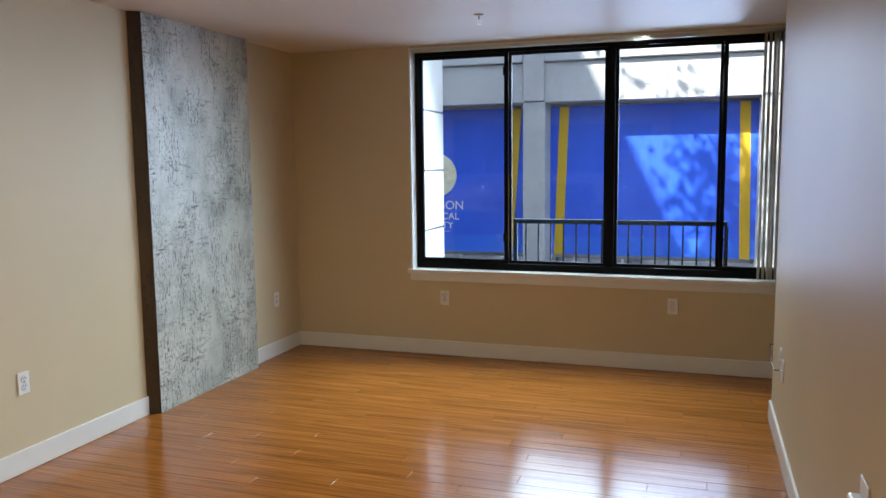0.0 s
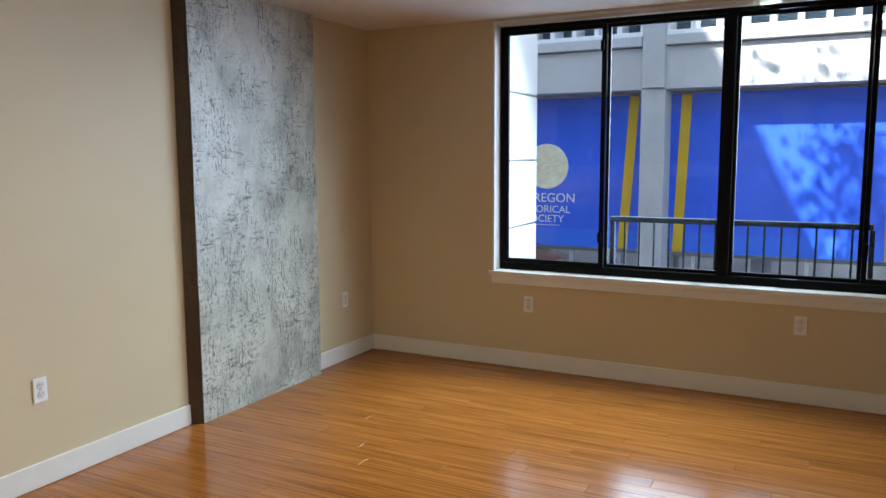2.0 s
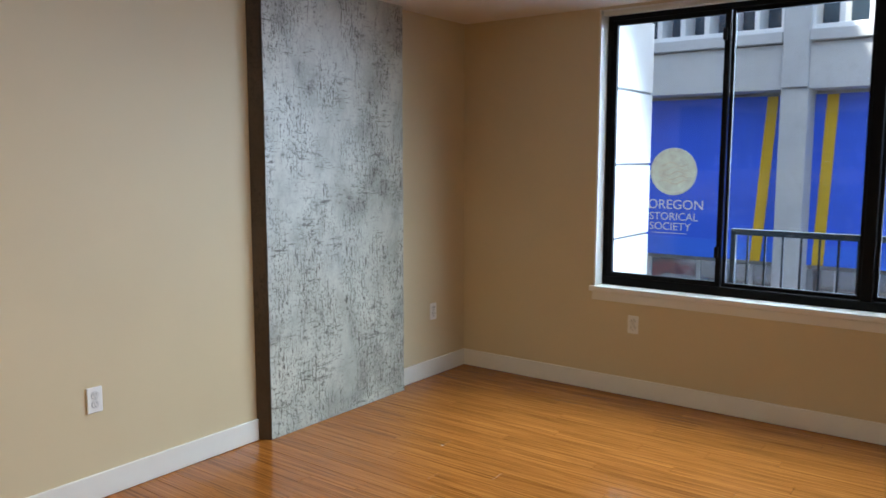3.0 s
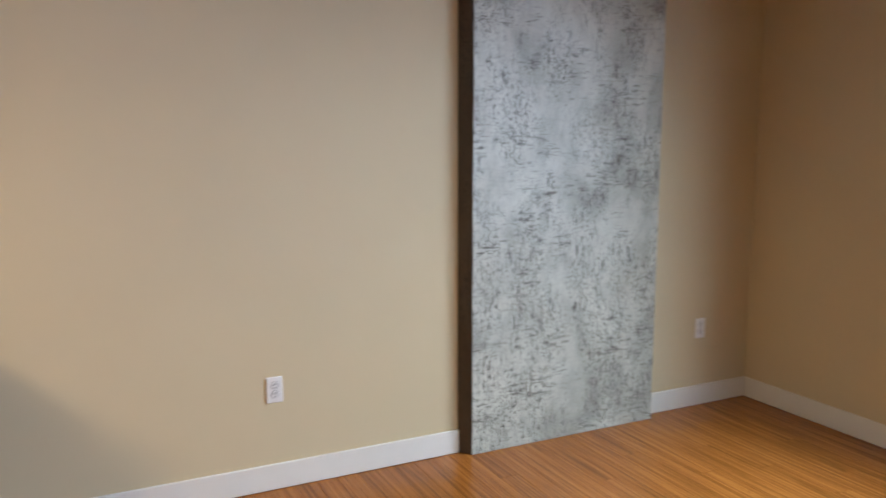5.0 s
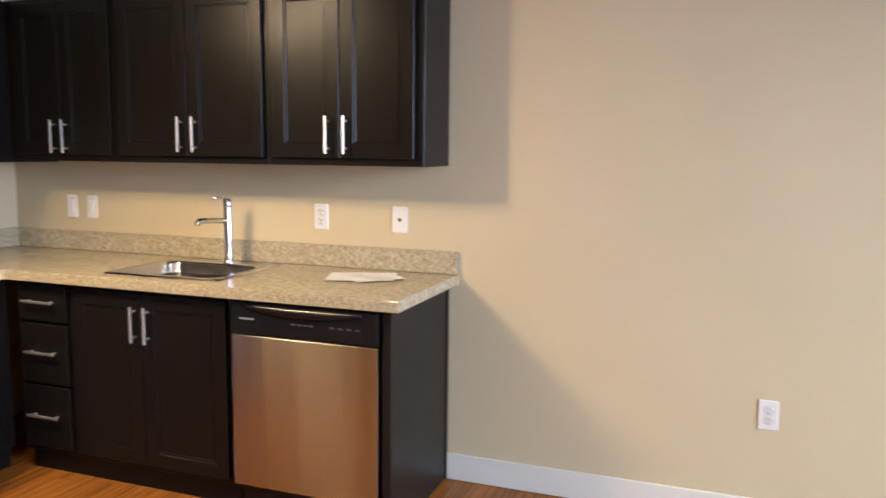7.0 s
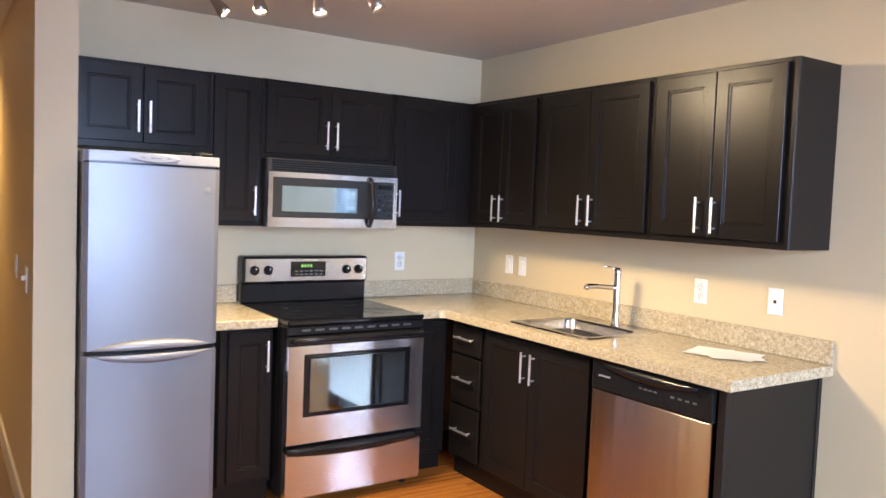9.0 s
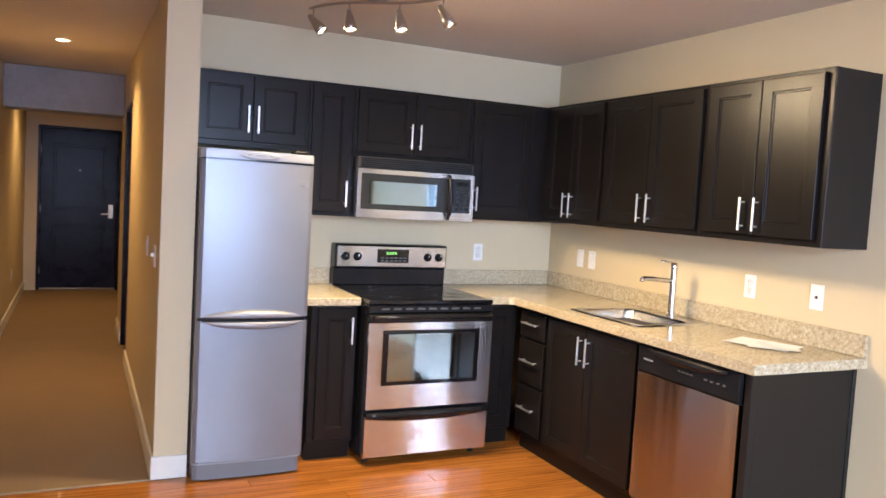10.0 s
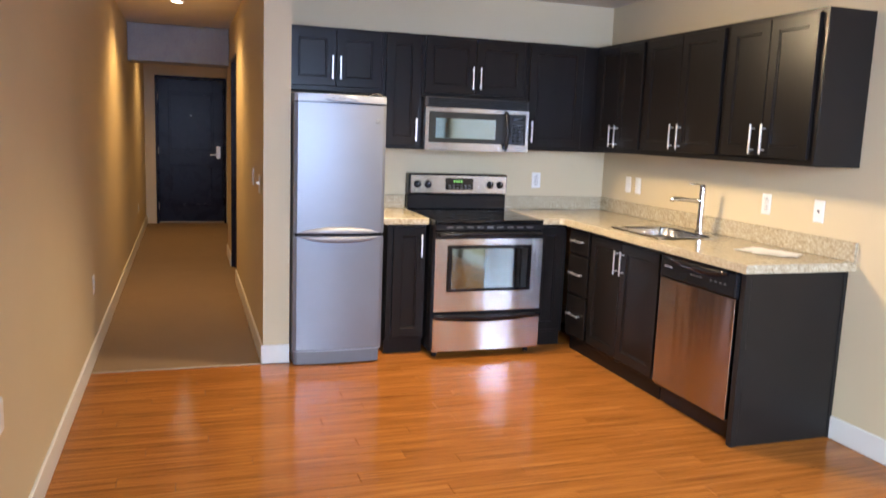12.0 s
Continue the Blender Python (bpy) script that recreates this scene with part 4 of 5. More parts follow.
# ---------------------------------------------------------------- stove
def stove():
    s = thing("electric_range", pose(-2.168, 0.20, 0), "stainless steel and black electric range with a glass top", "stove")
    h = 0.378
    part("body", box(-h + 0.002, h - 0.002, -0.36, 0.345, 0.04, 0.890, 0.003), M_BLACK, s)
    top = part("cooktop", box(-h, h, -0.30, 0.392, 0.891, 0.914, 0.006, seg=2), M_BGLASS, s, "black ceramic glass cooktop")
    for x, y, r in ((-0.19, 0.19, 0.10), (0.19, 0.19, 0.115), (-0.19, -0.12, 0.085), (0.19, -0.12, 0.10)):
        bm = bmesh.new()
        for rr in (r, r * 0.62):
            lathe([(rr, 0.0), (rr, 0.0006), (rr - 0.003, 0.0006), (rr - 0.003, 0.0)], pose(x, y, 0.9142), 32, bm=bm)
        part("burner_ring", bm, M_KEYS, top)
    # rear console
    part("console_base", box(-h, h, -0.36, -0.285, 0.914, 1.020, 0.005), M_BLACK, s)
    con = part("console", box(-h, h, -0.36, -0.262, 1.020, 1.172, 0.012, seg=2), M_BLACK, s)
    part("console_face", box(-h + 0.012, h - 0.012, -0.262, -0.256, 1.032, 1.160, 0.002), M_STEEL, con, "brushed steel control panel")
    dsp = part("display", box(-0.105, 0.105, -0.256, -0.251, 1.058, 1.142, 0.003), M_BGLASS, con)
    cells = bmesh.new()
    for k in range(4):
        x = 0.034 - 0.018 * k
        box(x, x + 0.011, -0.251, -0.2503, 1.110, 1.126, bm=cells)
    part("clock_digits", cells, M_LED, dsp)
    keys = bmesh.new()
    for r in range(2):
        for k in range(6):
            box(-0.085 + 0.03 * k, -0.068 + 0.03 * k, -0.251, -0.2504, 1.068 + 0.018 * r, 1.073 + 0.018 * r, bm=keys)
    part("key_marks", keys, M_DKGREY, dsp)
    for x in (-0.315, -0.237, 0.237, 0.315):
        k = part("knob", lathe([(0.026, 0.0), (0.026, 0.006), (0.019, 0.010), (0.017, 0.028), (0, 0.030)], pose(x, -0.256, 1.095, -90)), M_BLACK, con, "", True)
        part("knob_mark", box(x - 0.0015, x + 0.0015, -0.227, -0.2255, 1.097, 1.111), M_WHITE, k)
    # front
    part("front_rail", box(-h, h, 0.345, 0.388, 0.842, 0.889, 0.006), M_BLACK, s)
    bm = bmesh.new()
    for k in range(9):
        box(-0.30 + 0.07 * k, -0.255 + 0.07 * k, 0.388, 0.3895, 0.862, 0.872, bm=bm)
    part("vent_slot", bm, M_PRINT, s)
    dx0, dx1, dz0, dz1, yb, yf = -h + 0.003, h - 0.003, 0.318, 0.838, 0.347, 0.398
    bm = bmesh.new()
    wx, wz0, wz1 = 0.295, 0.447, 0.752
    for a, b, c, e in ((dx0, -wx, dz0, dz1 - 0.045), (wx, dx1, dz0, dz1 - 0.045), (-wx, wx, dz0, wz0), (-wx, wx, wz1, dz1 - 0.045)):
        box(a, b, yb, yf, c, e, 0.0, bm=bm)
    bmesh.ops.remove_doubles(bm, verts=bm.verts, dist=1e-5)
    door = part("oven_door", bm, M_STEEL, s, "brushed steel oven door")
    part("window_surround", box(-wx + 0.001, wx - 0.001, yb, yf + 0.003, wz0 + 0.001, wz1 - 0.001, 0.004), M_BGLASS, door, "black glass window surround")
    part("window_bezel", box(-0.268, 0.268, yf + 0.003, yf + 0.0045, 0.464, 0.736, 0.001), M_BLACK, door)
    part("oven_window", box(-0.263, 0.263, yf + 0.0045, yf + 0.006, 0.469, 0.731, 0.0005), M_OVENGL, door, "tinted oven window")
    part("door_top", box(dx0, dx1, yb, yf + 0.004, dz1 - 0.044, dz1, 0.006, seg=2), M_BLACK, door)
    bm = tube([(-0.36, yf + 0.004, 0.822), (-0.345, yf + 0.035, 0.826), (-0.2, yf + 0.048, 0.830), (0, yf + 0.052, 0.831), (0.2, yf + 0.048, 0.830), (0.345, yf + 0.035, 0.826), (0.36, yf + 0.004, 0.822)], 0.013, 12)
    part("door_handle", bm, M_BLACK, door, "black bowed handle", True)
    dr = part("drawer", box(dx0, dx1, yb, yf, 0.050, 0.278, 0.003), M_STEEL, s, "brushed steel storage drawer")
    bm = bmesh.new()
    rows = []
    for k in range(13):
        u = 2 * k / 12 - 1
        dip = 0.022 + 0.024 * (1 - u * u)
        x = 0.372 * u
        rows.append([bm.verts.new((x, yf - 0.01, 0.300)), bm.verts.new((x, yf + 0.018, 0.300)), bm.verts.new((x, yf + 0.022, 0.300 - dip * 0.6)), bm.verts.new((x, yf + 0.0012, 0.300 - dip - 0.012))])
    for a, b in zip(rows, rows[1:]):
        for j in range(4):
            bm.faces.new((a[j], a[(j + 1) % 4], b[(j + 1) % 4], b[j]))
    bm.faces.new(rows[0]), bm.faces.new(rows[-1])
    bmesh.ops.recalc_face_normals(bm, faces=bm.faces[:])
    part("drawer_grip", bm, M_BLACK, dr, "black bowed drawer grip", True)
    for x in (-0.33, 0.33):
        for y in (-0.30, 0.30):
            part("foot", lathe([(0.018, 0.001), (0.018, 0.02), (0.008, 0.022), (0.008, 0.042)], pose(x, y, 0), 10), M_BLACK, s)


stove()

# ---------------------------------------------------------------- microwave
def microwave():
    m = thing("microwave_oven", pose(-2.172, 0.05, 1.345), "stainless steel over-range microwave hung below a cabinet", "microwave")
    h, f = 0.374, 0.215
    part("housing", box(-h, h, -0.215, f - 0.035, 0.0, 0.352, 0.003), M_BLACK, m)
    v = part("vent_grille", box(-h, h, f - 0.035, f - 0.014, 0.285, 0.352, 0.004), M_SLOT, m)
    for k in range(5):
        part("louvre", box(-h + 0.02, h - 0.02, f - 0.012, f - 0.004, 0.2905 + 0.0115 * k, 0.2975 + 0.0115 * k, 0.001), M_BLACK, v)
    bm = bmesh.new()
    dx0, dx1 = -h + 0.001, h - 0.001
    wx0, wx1, wz0, wz1 = -0.349, 0.349, 0.052, 0.256
    for a, b, c, e in ((dx0, wx0, 0.002, 0.283), (wx1, dx1, 0.002, 0.283), (wx0, wx1, 0.002, wz0), (wx0, wx1, wz1, 0.283)):
        box(a, b, f - 0.034, f, c, e, bm=bm)
    bmesh.ops.remove_doubles(bm, verts=bm.verts, dist=1e-5)
    door = part("door", bm, M_STEEL, m, "brushed steel door frame")
    part("door_glass", box(-0.221, wx1 - 0.001, f - 0.03, f + 0.002, wz0 + 0.001, wz1 - 0.001, 0.003), M_SMOKE, door, "smoked grey glass door")
    part("viewing_window", box(-0.125, 0.302, f + 0.002, f + 0.0035, 0.082, 0.214, 0.001), M_OVENGL, door, "grey mesh viewing window")
    pan = part("control_panel", box(wx0 + 0.001, -0.227, f - 0.03, f + 0.002, wz0 + 0.001, wz1 - 0.001, 0.003), M_SMOKE, m, "smoked grey control panel")
    part("display", box(-0.335, -0.250, f + 0.002, f + 0.003, 0.215, 0.240), M_BGLASS, pan)
    keys = bmesh.new()
    for r in range(5):
        for c in range(3):
            box(-0.336 + 0.032 * c, -0.315 + 0.032 * c, f + 0.002, f + 0.0028, 0.070 + 0.026 * r, 0.084 + 0.026 * r, bm=keys)
    part("keypad", keys, M_KEYS, pan)
    part("handle", tube([(-0.200, f + 0.002, 0.018), (-0.200, f + 0.026, 0.040), (-0.200, f + 0.042, 0.14), (-0.200, f + 0.026, 0.245), (-0.200, f + 0.002, 0.268)], 0.014, 12), M_BLACK, door, "black bowed handle", True)


microwave()

# ---------------------------------------------------------------- dishwasher
def dishwasher():
    d = thing("dishwasher", pose(-2.80, 1.913, 0, 0, 0, -90), "stainless steel dishwasher with a black control strip", "dishwasher")
    h = 0.318
    part("tub", box(-h + 0.004, h - 0.004, -0.57, -0.002, 0.10, 0.862), M_BLACK, d)
    part("kick_plate", box(-h + 0.004, h - 0.004, -0.06, -0.045, 0.004, 0.098), M_BLACK, d)
    part("door_panel", box(-h + 0.006, h - 0.012, 0.0, 0.024, 0.125, 0.728, 0.004, seg=2), M_STEELV, d, "upright-brushed steel door panel")
    c = part("control_strip", box(-h + 0.006, h - 0.012, 0.0, 0.028, 0.732, 0.856, 0.006, seg=2), M_BLACK, d, "glossy black control strip")
    bm = bmesh.new()
    rows = []
    for k in range(13):
        u = 2 * k / 12 - 1
        x, dip = -0.01 + 0.24 * u, 0.010 + 0.026 * (1 - u * u)
        rows.append([bm.verts.new((x, 0.0275, 0.850)), bm.verts.new((x, 0.040, 0.850)), bm.verts.new((x, 0.042, 0.850 - dip)), bm.verts.new((x, 0.0275, 0.848 - dip - 0.006))])
    for a, b in zip(rows, rows[1:]):
        for j in range(4):
            bm.faces.new((a[j], a[(j + 1) % 4], b[(j + 1) % 4], b[j]))
    bm.faces.new(rows[0]), bm.faces.new(rows[-1])
    bmesh.ops.recalc_face_normals(bm, faces=bm.faces[:])
    part("pocket_handle", bm, M_BLACK, c, "", True)
    bm = bmesh.new()
    box(0.20, 0.265, 0.028, 0.0288, 0.790, 0.797, bm=bm)
    part("name_bar", bm, M_FRGREY, c)
    for x in (0.03, 0.005, -0.02, -0.045, -0.13, -0.165, -0.20, -0.235):
        part("button", box(x - 0.009, x + 0.009, 0.028, 0.0295, 0.784, 0.791, 0.001), M_PRINT, c)


dishwasher()

# ---------------------------------------------------------------- lamps of the place
def track_light():
    a, b = Vector((-1.41, 0.53, 2.405)), Vector((-1.885, 1.185, 2.405))
    mid = (a + b) / 2
    t = thing("track_light", Matrix.Translation((mid.x, mid.y, H)), "brushed nickel ceiling track light with four lit spots", "track light")
    inv = t.matrix_world.inverted()
    run = (b - a).normalized()
    across = run.cross(Vector((0, 0, 1)))

    def p(name, bm, mat, parent=None, label="", smooth=True):
        bm.transform(inv)
        return part(name, bm, mat, parent or t, label, smooth)

    p("canopy", lathe([(0.062, H - 0.001), (0.062, H - 0.018), (0.052, H - 0.026), (0, H - 0.027)], pose(mid.x, mid.y, 0), 28), M_HEAD)
    p("stem", tube([(mid.x, mid.y, H - 0.02), (mid.x, mid.y, 2.400)], 0.008), M_HEAD)

    def on_bar(u):
        return a.lerp(b, u) + across * 0.045 * math.sin(2 * math.pi * u)

    p("wavy_bar", tube([on_bar(k / 24) for k in range(25)], 0.007, 8), M_HEAD, label="wavy nickel bar")
    aims = [(0.04, Vector((-0.55, 0.45, -0.75))), (0.34, Vector((-0.05, 0.30, -0.95))), (0.64, Vector((-0.10, 0.30, -0.95))), (0.95, Vector((-0.42, 0.35, -0.85)))]
    for (u, aim), share in zip(aims, (0.9, 1.4, 1.4, 0.5)):
        q = on_bar(u)
        aim = aim.normalized()
        joint = q - Vector((0, 0, 0.062))
        head = p("spot_head", tube([q, joint], 0.004, 8), M_HEAD)
        frame_m = Matrix.Translation(joint - aim * 0.025) @ aim.to_track_quat("Z", "Y").to_matrix().to_4x4()
        p("cone", lathe([(0, -0.012), (0.010, -0.010), (0.014, 0.0), (0.022, 0.045), (0.030, 0.080), (0.032, 0.105), (0.029, 0.105), (0.027, 0.080)], frame_m), M_HEAD, head)
        p("bulb_face", lathe([(0, 0.094), (0.014, 0.0935), (0.0235, 0.091)], frame_m), M_BULB, head, "glowing warm lamp face")
        at = frame_m @ Vector((0, 0, 0.112))
        lamp("spot_lamp", "SPOT", SPOT_W * share, (1.0, 0.76, 0.46), look(at, at + aim), cone=140, blend=0.7, soft=0.028)


track_light()


def downlight(x, y, share=1.0):
    d = thing("recessed_downlight", Matrix.Translation((x, y, H)), "round recessed ceiling downlight, lit warm", "downlight", "hallway downlights")
    part("trim_ring", lathe([(0.058, -0.0005), (0.058, -0.005), (0.046, -0.007), (0.043, -0.001)], Matrix(), 28), M_WHITE, d, "", True)
    part("lamp_face", lathe([(0, -0.003), (0.0435, -0.003)], Matrix(), 28), M_BULB, d, "glowing warm lamp face")
    lamp("downlight_lamp", "SPOT", DOWN_W * share, (1.0, 0.62, 0.25), look((x, y, H - 0.012), (x, y, 0)), cone=140, blend=0.8, soft=0.03)


downlight(-0.24, -1.74)
downlight(-0.24, -5.00, 0.6)

# ---------------------------------------------------------------- outside
GROUND = -3.6
solid("ground", box(-400, 400, WF + 0.4, 400, GROUND - 0.5, GROUND), M_ASPHALT, "grey asphalt street", "street", "structure")
solid("pavement", box(-120, 120, 17.2, 21.2, GROUND, GROUND + 0.15, 0.02), M_PAVE, "concrete pavement with a kerb", "pavement", "structure")
# body of the own building: floors above and below
solid("building_base", box(-16, 14, -14, WF + 0.21, GROUND, -0.21), M_CLAD, "white clad lower storeys of the building", "building", "structure")
solid("building_storeys", box(-16, 14, -14, WF + 0.21, H + 0.26, 9.5), M_CLAD, "white clad upper storeys of the building", "building", "structure")
# unseen block, added so its roof edge cuts the sun patch opposite
solid("building_wing", box(-60, -12.65, -30, WF + 0.21, GROUND, 23.5), M_CLAD, "unseen tall white block added to shape the sun patch", "building", "structure")


def cladding_pier():
    b = thing("cladding_pier", pose(-2.9, 7.1, GROUND), "white clad pier beside the window with thin joints", "pier", kind="structure")
    inv = b.matrix_world.inverted()
    bm = box(-3.28, -2.512, WF + 0.221, 7.62, GROUND, 9.4)
    bm.transform(inv)
    part("core", bm, M_DKGREY, b)
    z = 0.93 - 0.535 * 4
    while z < 5.5:
        bm = box(-3.29, -2.50, WF + 0.222, 7.63, z + 0.009, z + 0.526, 0.003)
        bm.transform(inv)
        part("panel", bm, M_CLAD, b)
        z += 0.535


cladding_pier()


def guard_rail():
    g = thing("guard_rail", pose(-0.8, 6.71, 0.2), "dark metal guard rail outside the window", "railing")
    inv = g.matrix_world.inverted()

    def p(name, bm):
        bm.transform(inv)
        part(name, bm, M_RAIL, g)

    p("top_rail", box(-1.60, 0.020, 6.69, 6.735, 1.045, 1.082, 0.004))
    p("bottom_rail", box(-1.60, 0.020, 6.70, 6.725, 0.40, 0.43, 0.003))
    for x in (-1.60, 0.0):
        p("post", box(x, x + 0.03, 6.695, 6.73, 0.30, 1.045, 0.002))
    for x in (-1.585, 0.005):
        p("bracket", box(x, x + 0.02, WF + 0.221, 6.70, 0.33, 0.36))
    for k in range(1, 16):
        x = -1.60 + 0.1006 * k
        p("baluster", box(x - 0.006, x + 0.006, 6.706, 6.718, 0.43, 1.045))


guard_rail()


def museum():
    """The concrete building across the street."""
    b = thing("museum_building", pose(-4, 20.4, GROUND), "grey concrete building across the street with blue banners", "building")
    inv = b.matrix_world.inverted()
    F, R = 20.0, 20.85

    def p(name, bm, mat, label="", parent=None):
        bm.transform(inv)
        return part(name, bm, mat, parent or b, label)

    p("wall", box(-34, 30, R + 0.05, 34, GROUND, 22), M_FACADE, "grey concrete wall")
    bay, base = 5.60, -4.205
    for k in range(-5, 6):
        c = base + bay * k
        p("pier", box(c - 0.285, c + 0.285, F, R + 0.05, GROUND, 3.02, 0.02), M_FACADE)
        p("upper_pier", box(c - 0.27, c + 0.27, F - 0.06, R + 0.05, 3.03, 21.5, 0.02), M_FACADE)
        if k < 5:
            x0, x1 = c + 0.288, c + bay - 0.288
            u0, u1 = c + 0.272, c + bay - 0.272
            for s in range(5):
                z = 3.00 + 4.1 * s
                p("lintel", box(u0, u1, F + 0.02, R + 0.05, z, z + 0.97, 0.01), M_FACADE)
                p("ledge", box(u0, u1, F - 0.10, R + 0.05, z + 0.99, z + 1.23, 0.02), M_FACADE)
                wz0, wz1 = z + 1.24, z + 4.09
                p("window", box(u0, u1, R - 0.10, R + 0.04, wz0, wz1), M_DKWIN, "dark bluish glazing")
                n = 9
                for j in range(n + 1):
                    x = u0 + 0.02 + (u1 - u0 - 0.04) * j / n
                    p("fin", box(x - 0.055, x + 0.055, F + 0.05, R - 0.11, wz0, wz1), M_CLAD)
                p("fin_sill", box(u0, u1, F + 0.02, R - 0.10, wz0, wz0 + 0.10, 0.01), M_CLAD)
            # ground storey behind the banner
            p("shopfront", box(x0, x1, R - 0.05, R + 0.045, GROUND + 0.3, -1.0), M_SHOP, "reflecting shop glazing")
            for j in range(4):
                x = x0 + (x1 - x0) * (j + 0.5) / 4
                p("shop_mullion", box(x - 0.04, x + 0.04, R - 0.12, R - 0.05, GROUND + 0.3, -1.0), M_FACADE)
    p("parapet", box(-34.2, 30.2, F - 0.2, R + 0.05, 21.5, 22.4, 0.03), M_FACADE)
    p("roof", box(-34.2, 30.2, R + 0.05, 34.2, 22.0, 22.3), M_FACADE)
    return bay, base


BAY, BASEX = museum()


def banner(c, printed):
    """A cloth banner between two piers; c: the pier to its left."""
    Yb = 20.74
    x0, x1 = c + 0.19, c + BAY - 0.19
    b = thing("banner", pose((x0 + x1) / 2, Yb, -0.9), "blue cloth banner with yellow stripes" + (", a coin print and white letters" if printed else ""), "banner", "facade banners")
    inv = b.matrix_world.inverted()

    def p(name, bm, mat, label=""):
        bm.transform(inv)
        return part(name, bm, mat, b, label)

    p("cloth", box(x0, x1, Yb, Yb + 0.02, -0.448, 2.93), M_BLUE, "saturated blue cloth")
    p("hem", box(x0, x1, Yb - 0.006, Yb + 0.02, -0.90, -0.45), M_BLUE2, "lighter blue lower hem")
    for s, lean in ((x0 + 0.34, -0.137), (x1 - 0.53, -0.24 if printed else 0.085)):
        bm = box(s, s + 0.24, Yb - 0.012, Yb - 0.007, -0.90, 2.92)
        for v in bm.verts:
            v.co.x += lean * (v.co.z < 0)
        p("stripe", bm, M_YELLOW, "yellow slanting stripe")
    if printed:
        cx, cz = -7.08, 1.18
        coin = lathe([(0, 0.012), (0.50, 0.012), (0.52, 0.020), (0.575, 0.020), (0.59, 0.0)], pose(cx, Yb - 0.002, cz, 90), 48)
        face = p("coin", coin, M_COIN, "pale gold coin print")
        for k in range(5):
            ridge = tube([(cx - 0.36 + 0.06 * j, Yb - 0.016, cz - 0.26 + 0.11 * k + 0.05 * math.sin(0.7 * j + 1.1 * k)) for j in range(13)], 0.011, 6)
            ridge.transform(inv)
            part("relief_ridge", ridge, M_COINLOW, face)
        for text, size, x, z in (("THE", 0.15, -7.90, 0.25), ("OREGON", 0.335, -7.72, 0.25), ("HISTORICAL", 0.27, -7.93, -0.03), ("SOCIETY", 0.27, -7.66, -0.28)):
            cu = bpy.data.curves.new("lettering", "FONT")
            cu.body, cu.size, cu.extrude = text, size, 0.004
            me_ob = new("lettering", cu)
            bpy.context.view_layer.update()
            me = bpy.data.meshes.new_from_object(me_ob.evaluated_get(bpy.context.evaluated_depsgraph_get()))
            bpy.data.objects.remove(me_ob)
            bm = bmesh.new()
            bm.from_mesh(me)
            bm.transform(pose(x, Yb - 0.008, z, 90))
            p("lettering", bm, M_LETTER, "white serif capitals")
        p("underline", box(-7.60, -6.70, Yb - 0.010, Yb - 0.002, -0.365, -0.35), M_LETTER)


for k in range(-3, 3):
    banner(BASEX + BAY * k, k == -1)


def street_tree():
    t = thing("street_tree", pose(-5.75, 10.2, GROUND), "leafy green street tree in front of the building", "tree")
    rnd = random.Random(4)
    part("trunk", tube([(0, 0, 0.0), (0.05, 0, 4), (0.1, 0.05, 9), (0.2, 0, 13.5), (0.3, 0, 17.5)], 0.22, 10, r1=0.06), M_BARK, t)
    tips = []
    for k in range(16):
        a, z = k * 2.4, 13.6 + 0.17 * k
        ln = 1.35 - 0.04 * k + rnd.uniform(-0.25, 0.25)
        e = Vector((math.cos(a) * ln, math.sin(a) * ln, z + 1.3))
        part("limb", tube([(0.15, 0, z), e * 0.55 + Vector((0, 0, 0.45 * z + 0.1)), e], 0.06, 6, r1=0.012), M_BARK, t)
        tips += [e, e * 0.7 + Vector((0, 0, 0.3 * e.z))]
    verts, faces = [], []
    for e in tips:
        for k in range(44):
            c = e + Vector((rnd.gauss(0, 0.5), rnd.gauss(0, 0.5), rnd.gauss(0, 0.42)))
            n = Vector((rnd.gauss(0, 1), rnd.gauss(0, 1), rnd.gauss(0, 1))).normalized()
            u = n.orthogonal().normalized() * rnd.uniform(0.06, 0.13)
            w = n.cross(u) * 0.7
            i = len(verts)
            verts += [c - u, c + w, c + u + n * 0.02, c - w]
            faces.append((i, i + 1, i + 2, i + 3))
    me = bpy.data.meshes.new("crown")
    me.from_pydata([v[:] for v in verts], [], faces)
    me.materials.append(M_LEAF)
    cr = new("crown", me)
    cr.parent = t
    tagged(cr, "many small green leaves", kind="stuff")


street_tree()


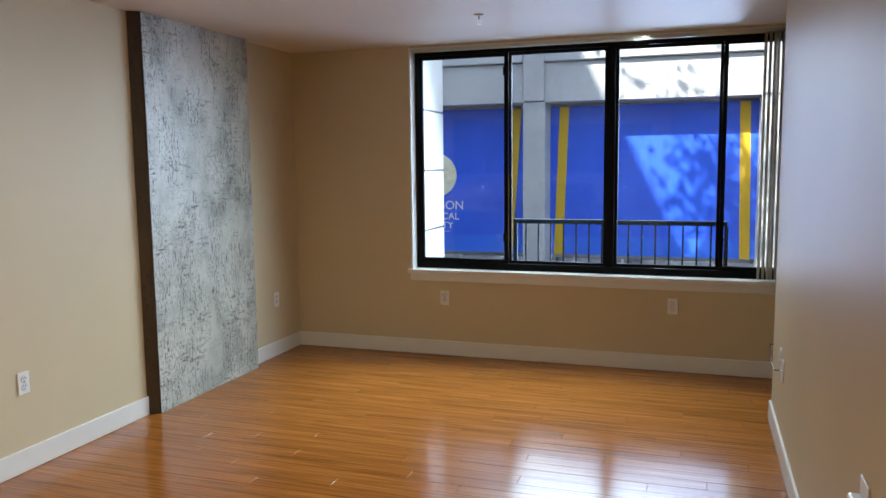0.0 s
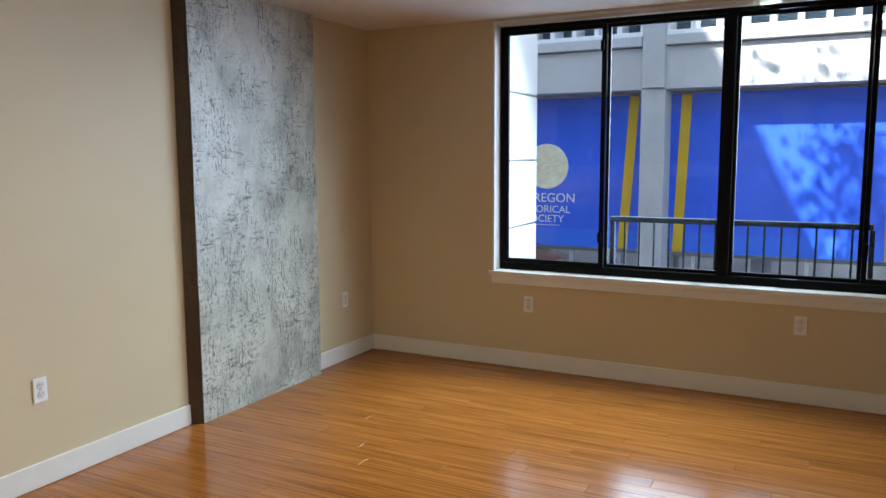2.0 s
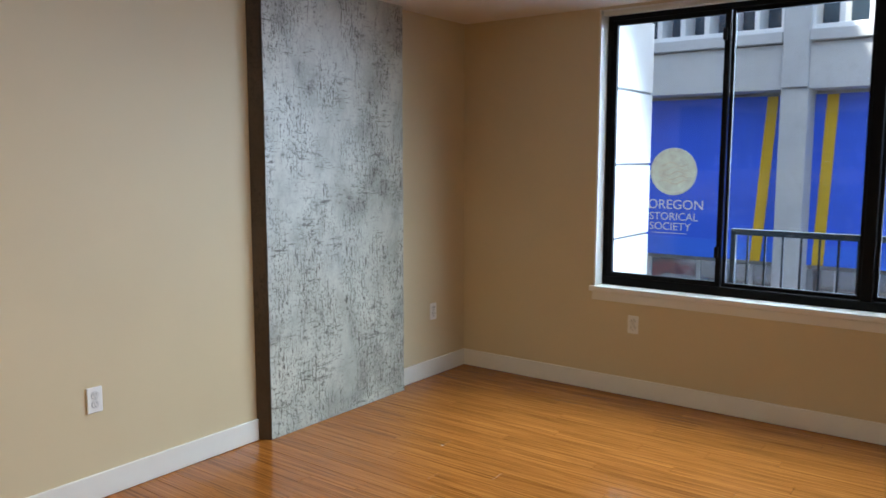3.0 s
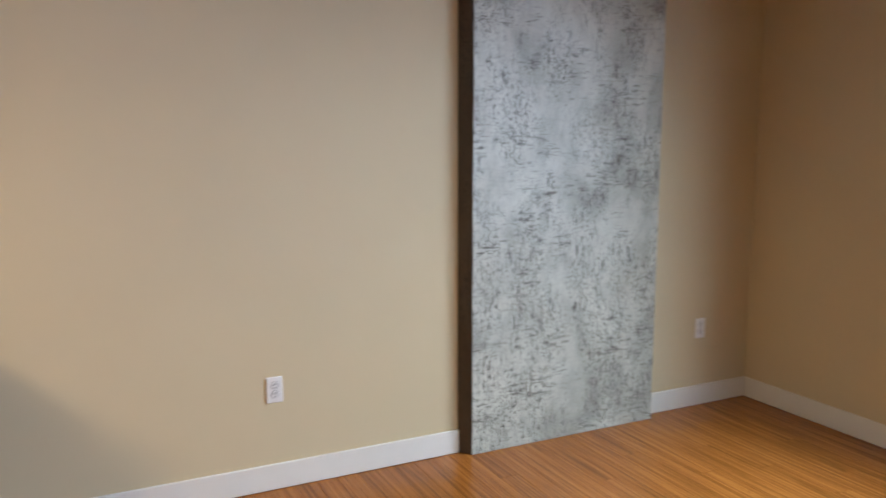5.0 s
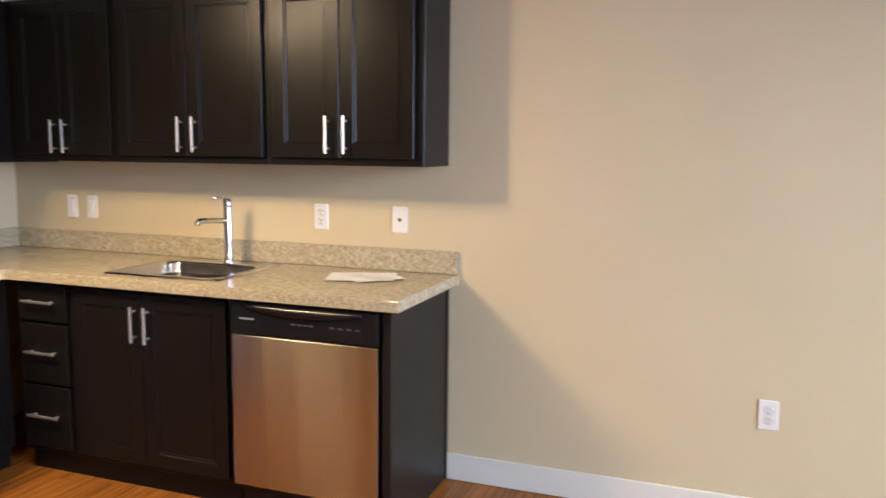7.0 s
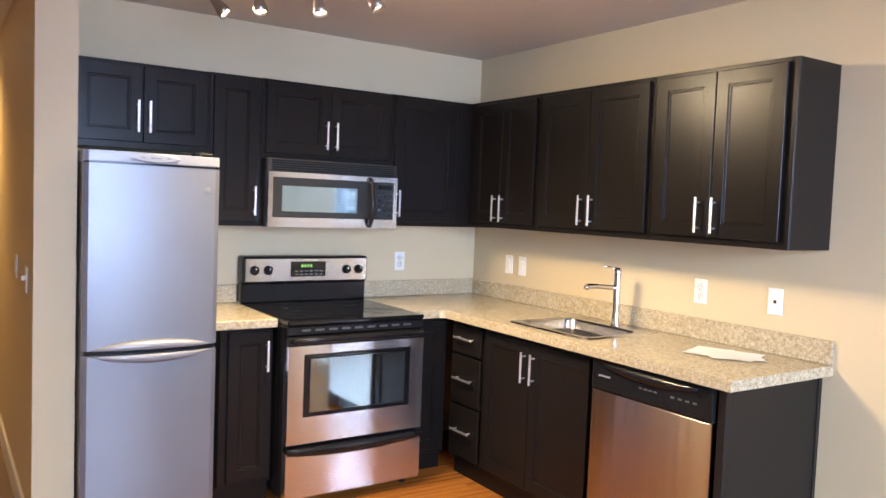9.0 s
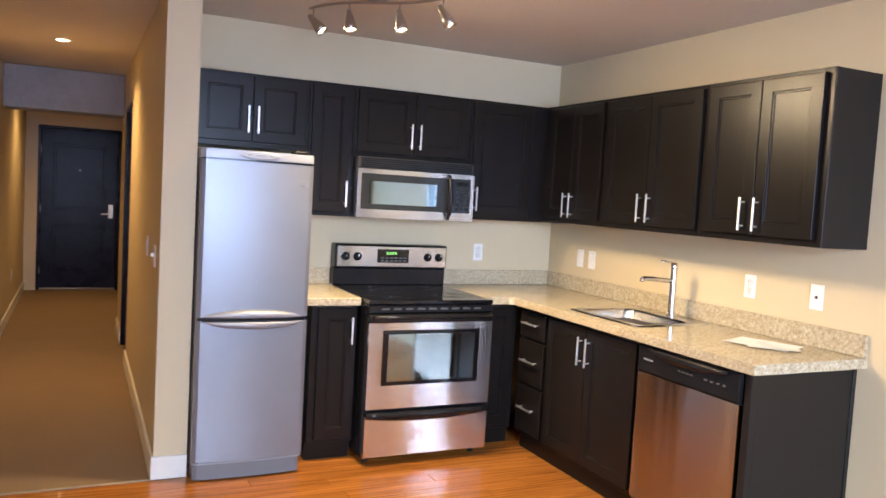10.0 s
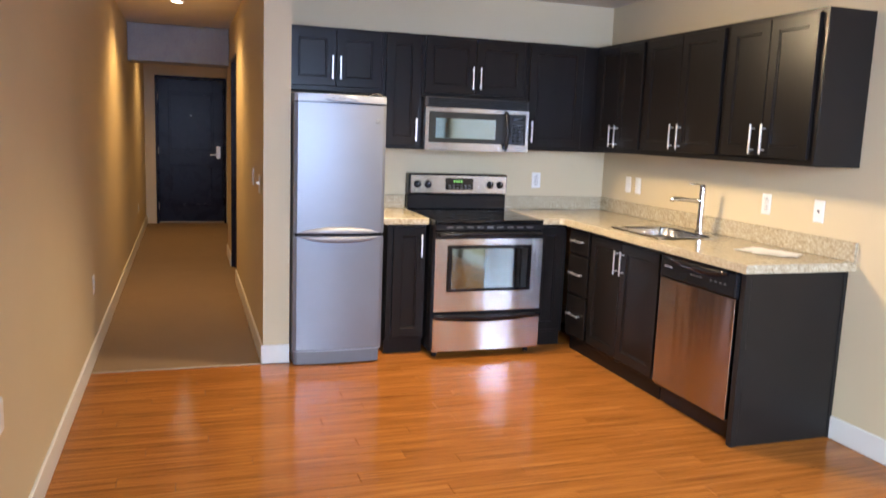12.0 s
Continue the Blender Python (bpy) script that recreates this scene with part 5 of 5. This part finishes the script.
def car(m, paint, label):
    """A parked hatchback; local x runs along its length, z = 0 at the road."""
    c = thing("parked_car", m, label, "car", "parked cars")
    prof = [(-2.05, 0.28), (-2.10, 0.62), (-1.95, 0.88), (-1.55, 0.93), (-0.85, 1.40), (0.55, 1.42), (1.20, 0.98), (1.95, 0.82), (2.12, 0.58), (2.08, 0.28)]
    bm = bmesh.new()
    rows = [[bm.verts.new((x, s * (0.84 if z < 0.95 else 0.66), z)) for x, z in prof] for s in (-1, 1)]
    n = len(prof)
    for k in range(n):
        bm.faces.new((rows[0][k], rows[0][(k + 1) % n], rows[1][(k + 1) % n], rows[1][k]))
    bm.faces.new(rows[0][::-1]), bm.faces.new(rows[1])
    bmesh.ops.recalc_face_normals(bm, faces=bm.faces[:])
    bmesh.ops.bevel(bm, geom=bm.edges[:], offset=0.05, segments=2, affect="EDGES")
    body = part("body", bm, paint, c, "", True)
    for pts in (((-1.48, 0.97), (-0.86, 1.36), (0.56, 1.38), (1.12, 1.00)),):
        for s in (-1, 1):
            bm = bmesh.new()
            f = bm.faces.new([bm.verts.new((x, s * (0.86 - 0.43 * (z - 0.93)), z)) for x, z in pts])
            bmesh.ops.solidify(bm, geom=[f], thickness=0.02)
            part("side_window", bm, M_DKWIN, body)
    for x, z0, z1, dx in ((0.62, 1.36, 1.02, 0.60), (-0.90, 1.36, 0.98, -0.62)):
        bm = bmesh.new()
        f = bm.faces.new([bm.verts.new(v) for v in ((x, -0.60, z0 + 0.03), (x, 0.60, z0 + 0.03), (x + dx, 0.68, z1), (x + dx, -0.68, z1))])
        bmesh.ops.solidify(bm, geom=[f], thickness=0.03)
        part("windscreen", bm, M_DKWIN, body)
    for x in (-1.30, 1.32):
        for s in (-1, 1):
            w = part("wheel", lathe([(0.20, -0.10), (0.30, -0.10), (0.315, -0.07), (0.315, 0.07), (0.30, 0.10), (0.20, 0.10)], pose(x, s * 0.76, 0.317, 90), 24), M_TYRE, c, "", True)
            part("rim", lathe([(0, 0.07), (0.06, 0.08), (0.205, 0.095), (0.205, -0.095), (0.06, -0.08), (0, -0.07)], pose(x, s * 0.76, 0.317, 90), 16), M_NICKEL, w)
    for s in (-1, 1):
        part("headlight", box(1.98, 2.10, s * 0.46, s * 0.74, 0.60, 0.74, 0.03), M_WHITE, body)
        part("tail_light", box(-2.09, -1.99, s * 0.50, s * 0.76, 0.66, 0.84, 0.03), M_RED, body)


car(pose(-12.4, 9.3, GROUND), M_RED, "red hatchback parked at the kerb of the street")
car(pose(-8.6, 16.2, GROUND, 0, 0, 180), M_SILVER, "silver hatchback parked at the far kerb")

# ---------------------------------------------------------------- floor planks
def planks():
    """Strip laminate boards, laid along x in staggered rows."""
    rnd = random.Random(11)
    W, G = 0.0952, 0.0006
    shared = {}
    y = WB
    row = 0
    while y < WF - 0.01:
        w = min(W, WF - y)
        if y + w <= EDGE:
            end = KR
        elif y < 5.44:
            end = WR
        else:
            end = RECESS
        x = WL + 0.001
        first_len = (0.35, 0.95, 0.62, 1.2, 0.48, 0.8, 1.08)[row % 7] + rnd.choice((0, 0.05, 0.1))
        length = first_len
        while x < end - 0.002:
            ln = min(length, end - x)
            if end - x - ln < 0.12:
                ln = end - x
            key = (round(ln, 3), round(w, 4))
            if key not in shared:
                bm = box(0.0, ln - G * 2.2, 0.0, w - G, -0.006, 0.0, 0.0010)
                me = bpy.data.meshes.new("plank")
                bm.to_mesh(me)
                bm.free()
                me.materials.append(M_FLOOR)
                shared[key] = me
            ob = new("plank", shared[key])
            ob.parent = floor
            ob.location = (x, y, rnd.uniform(-0.0004, 0.0))
            ob.rotation_euler = (rnd.gauss(0, 0.0016), rnd.gauss(0, 0.0002), 0)
            x += ln
            length = 1.22
        y += W
        row += 1


planks()
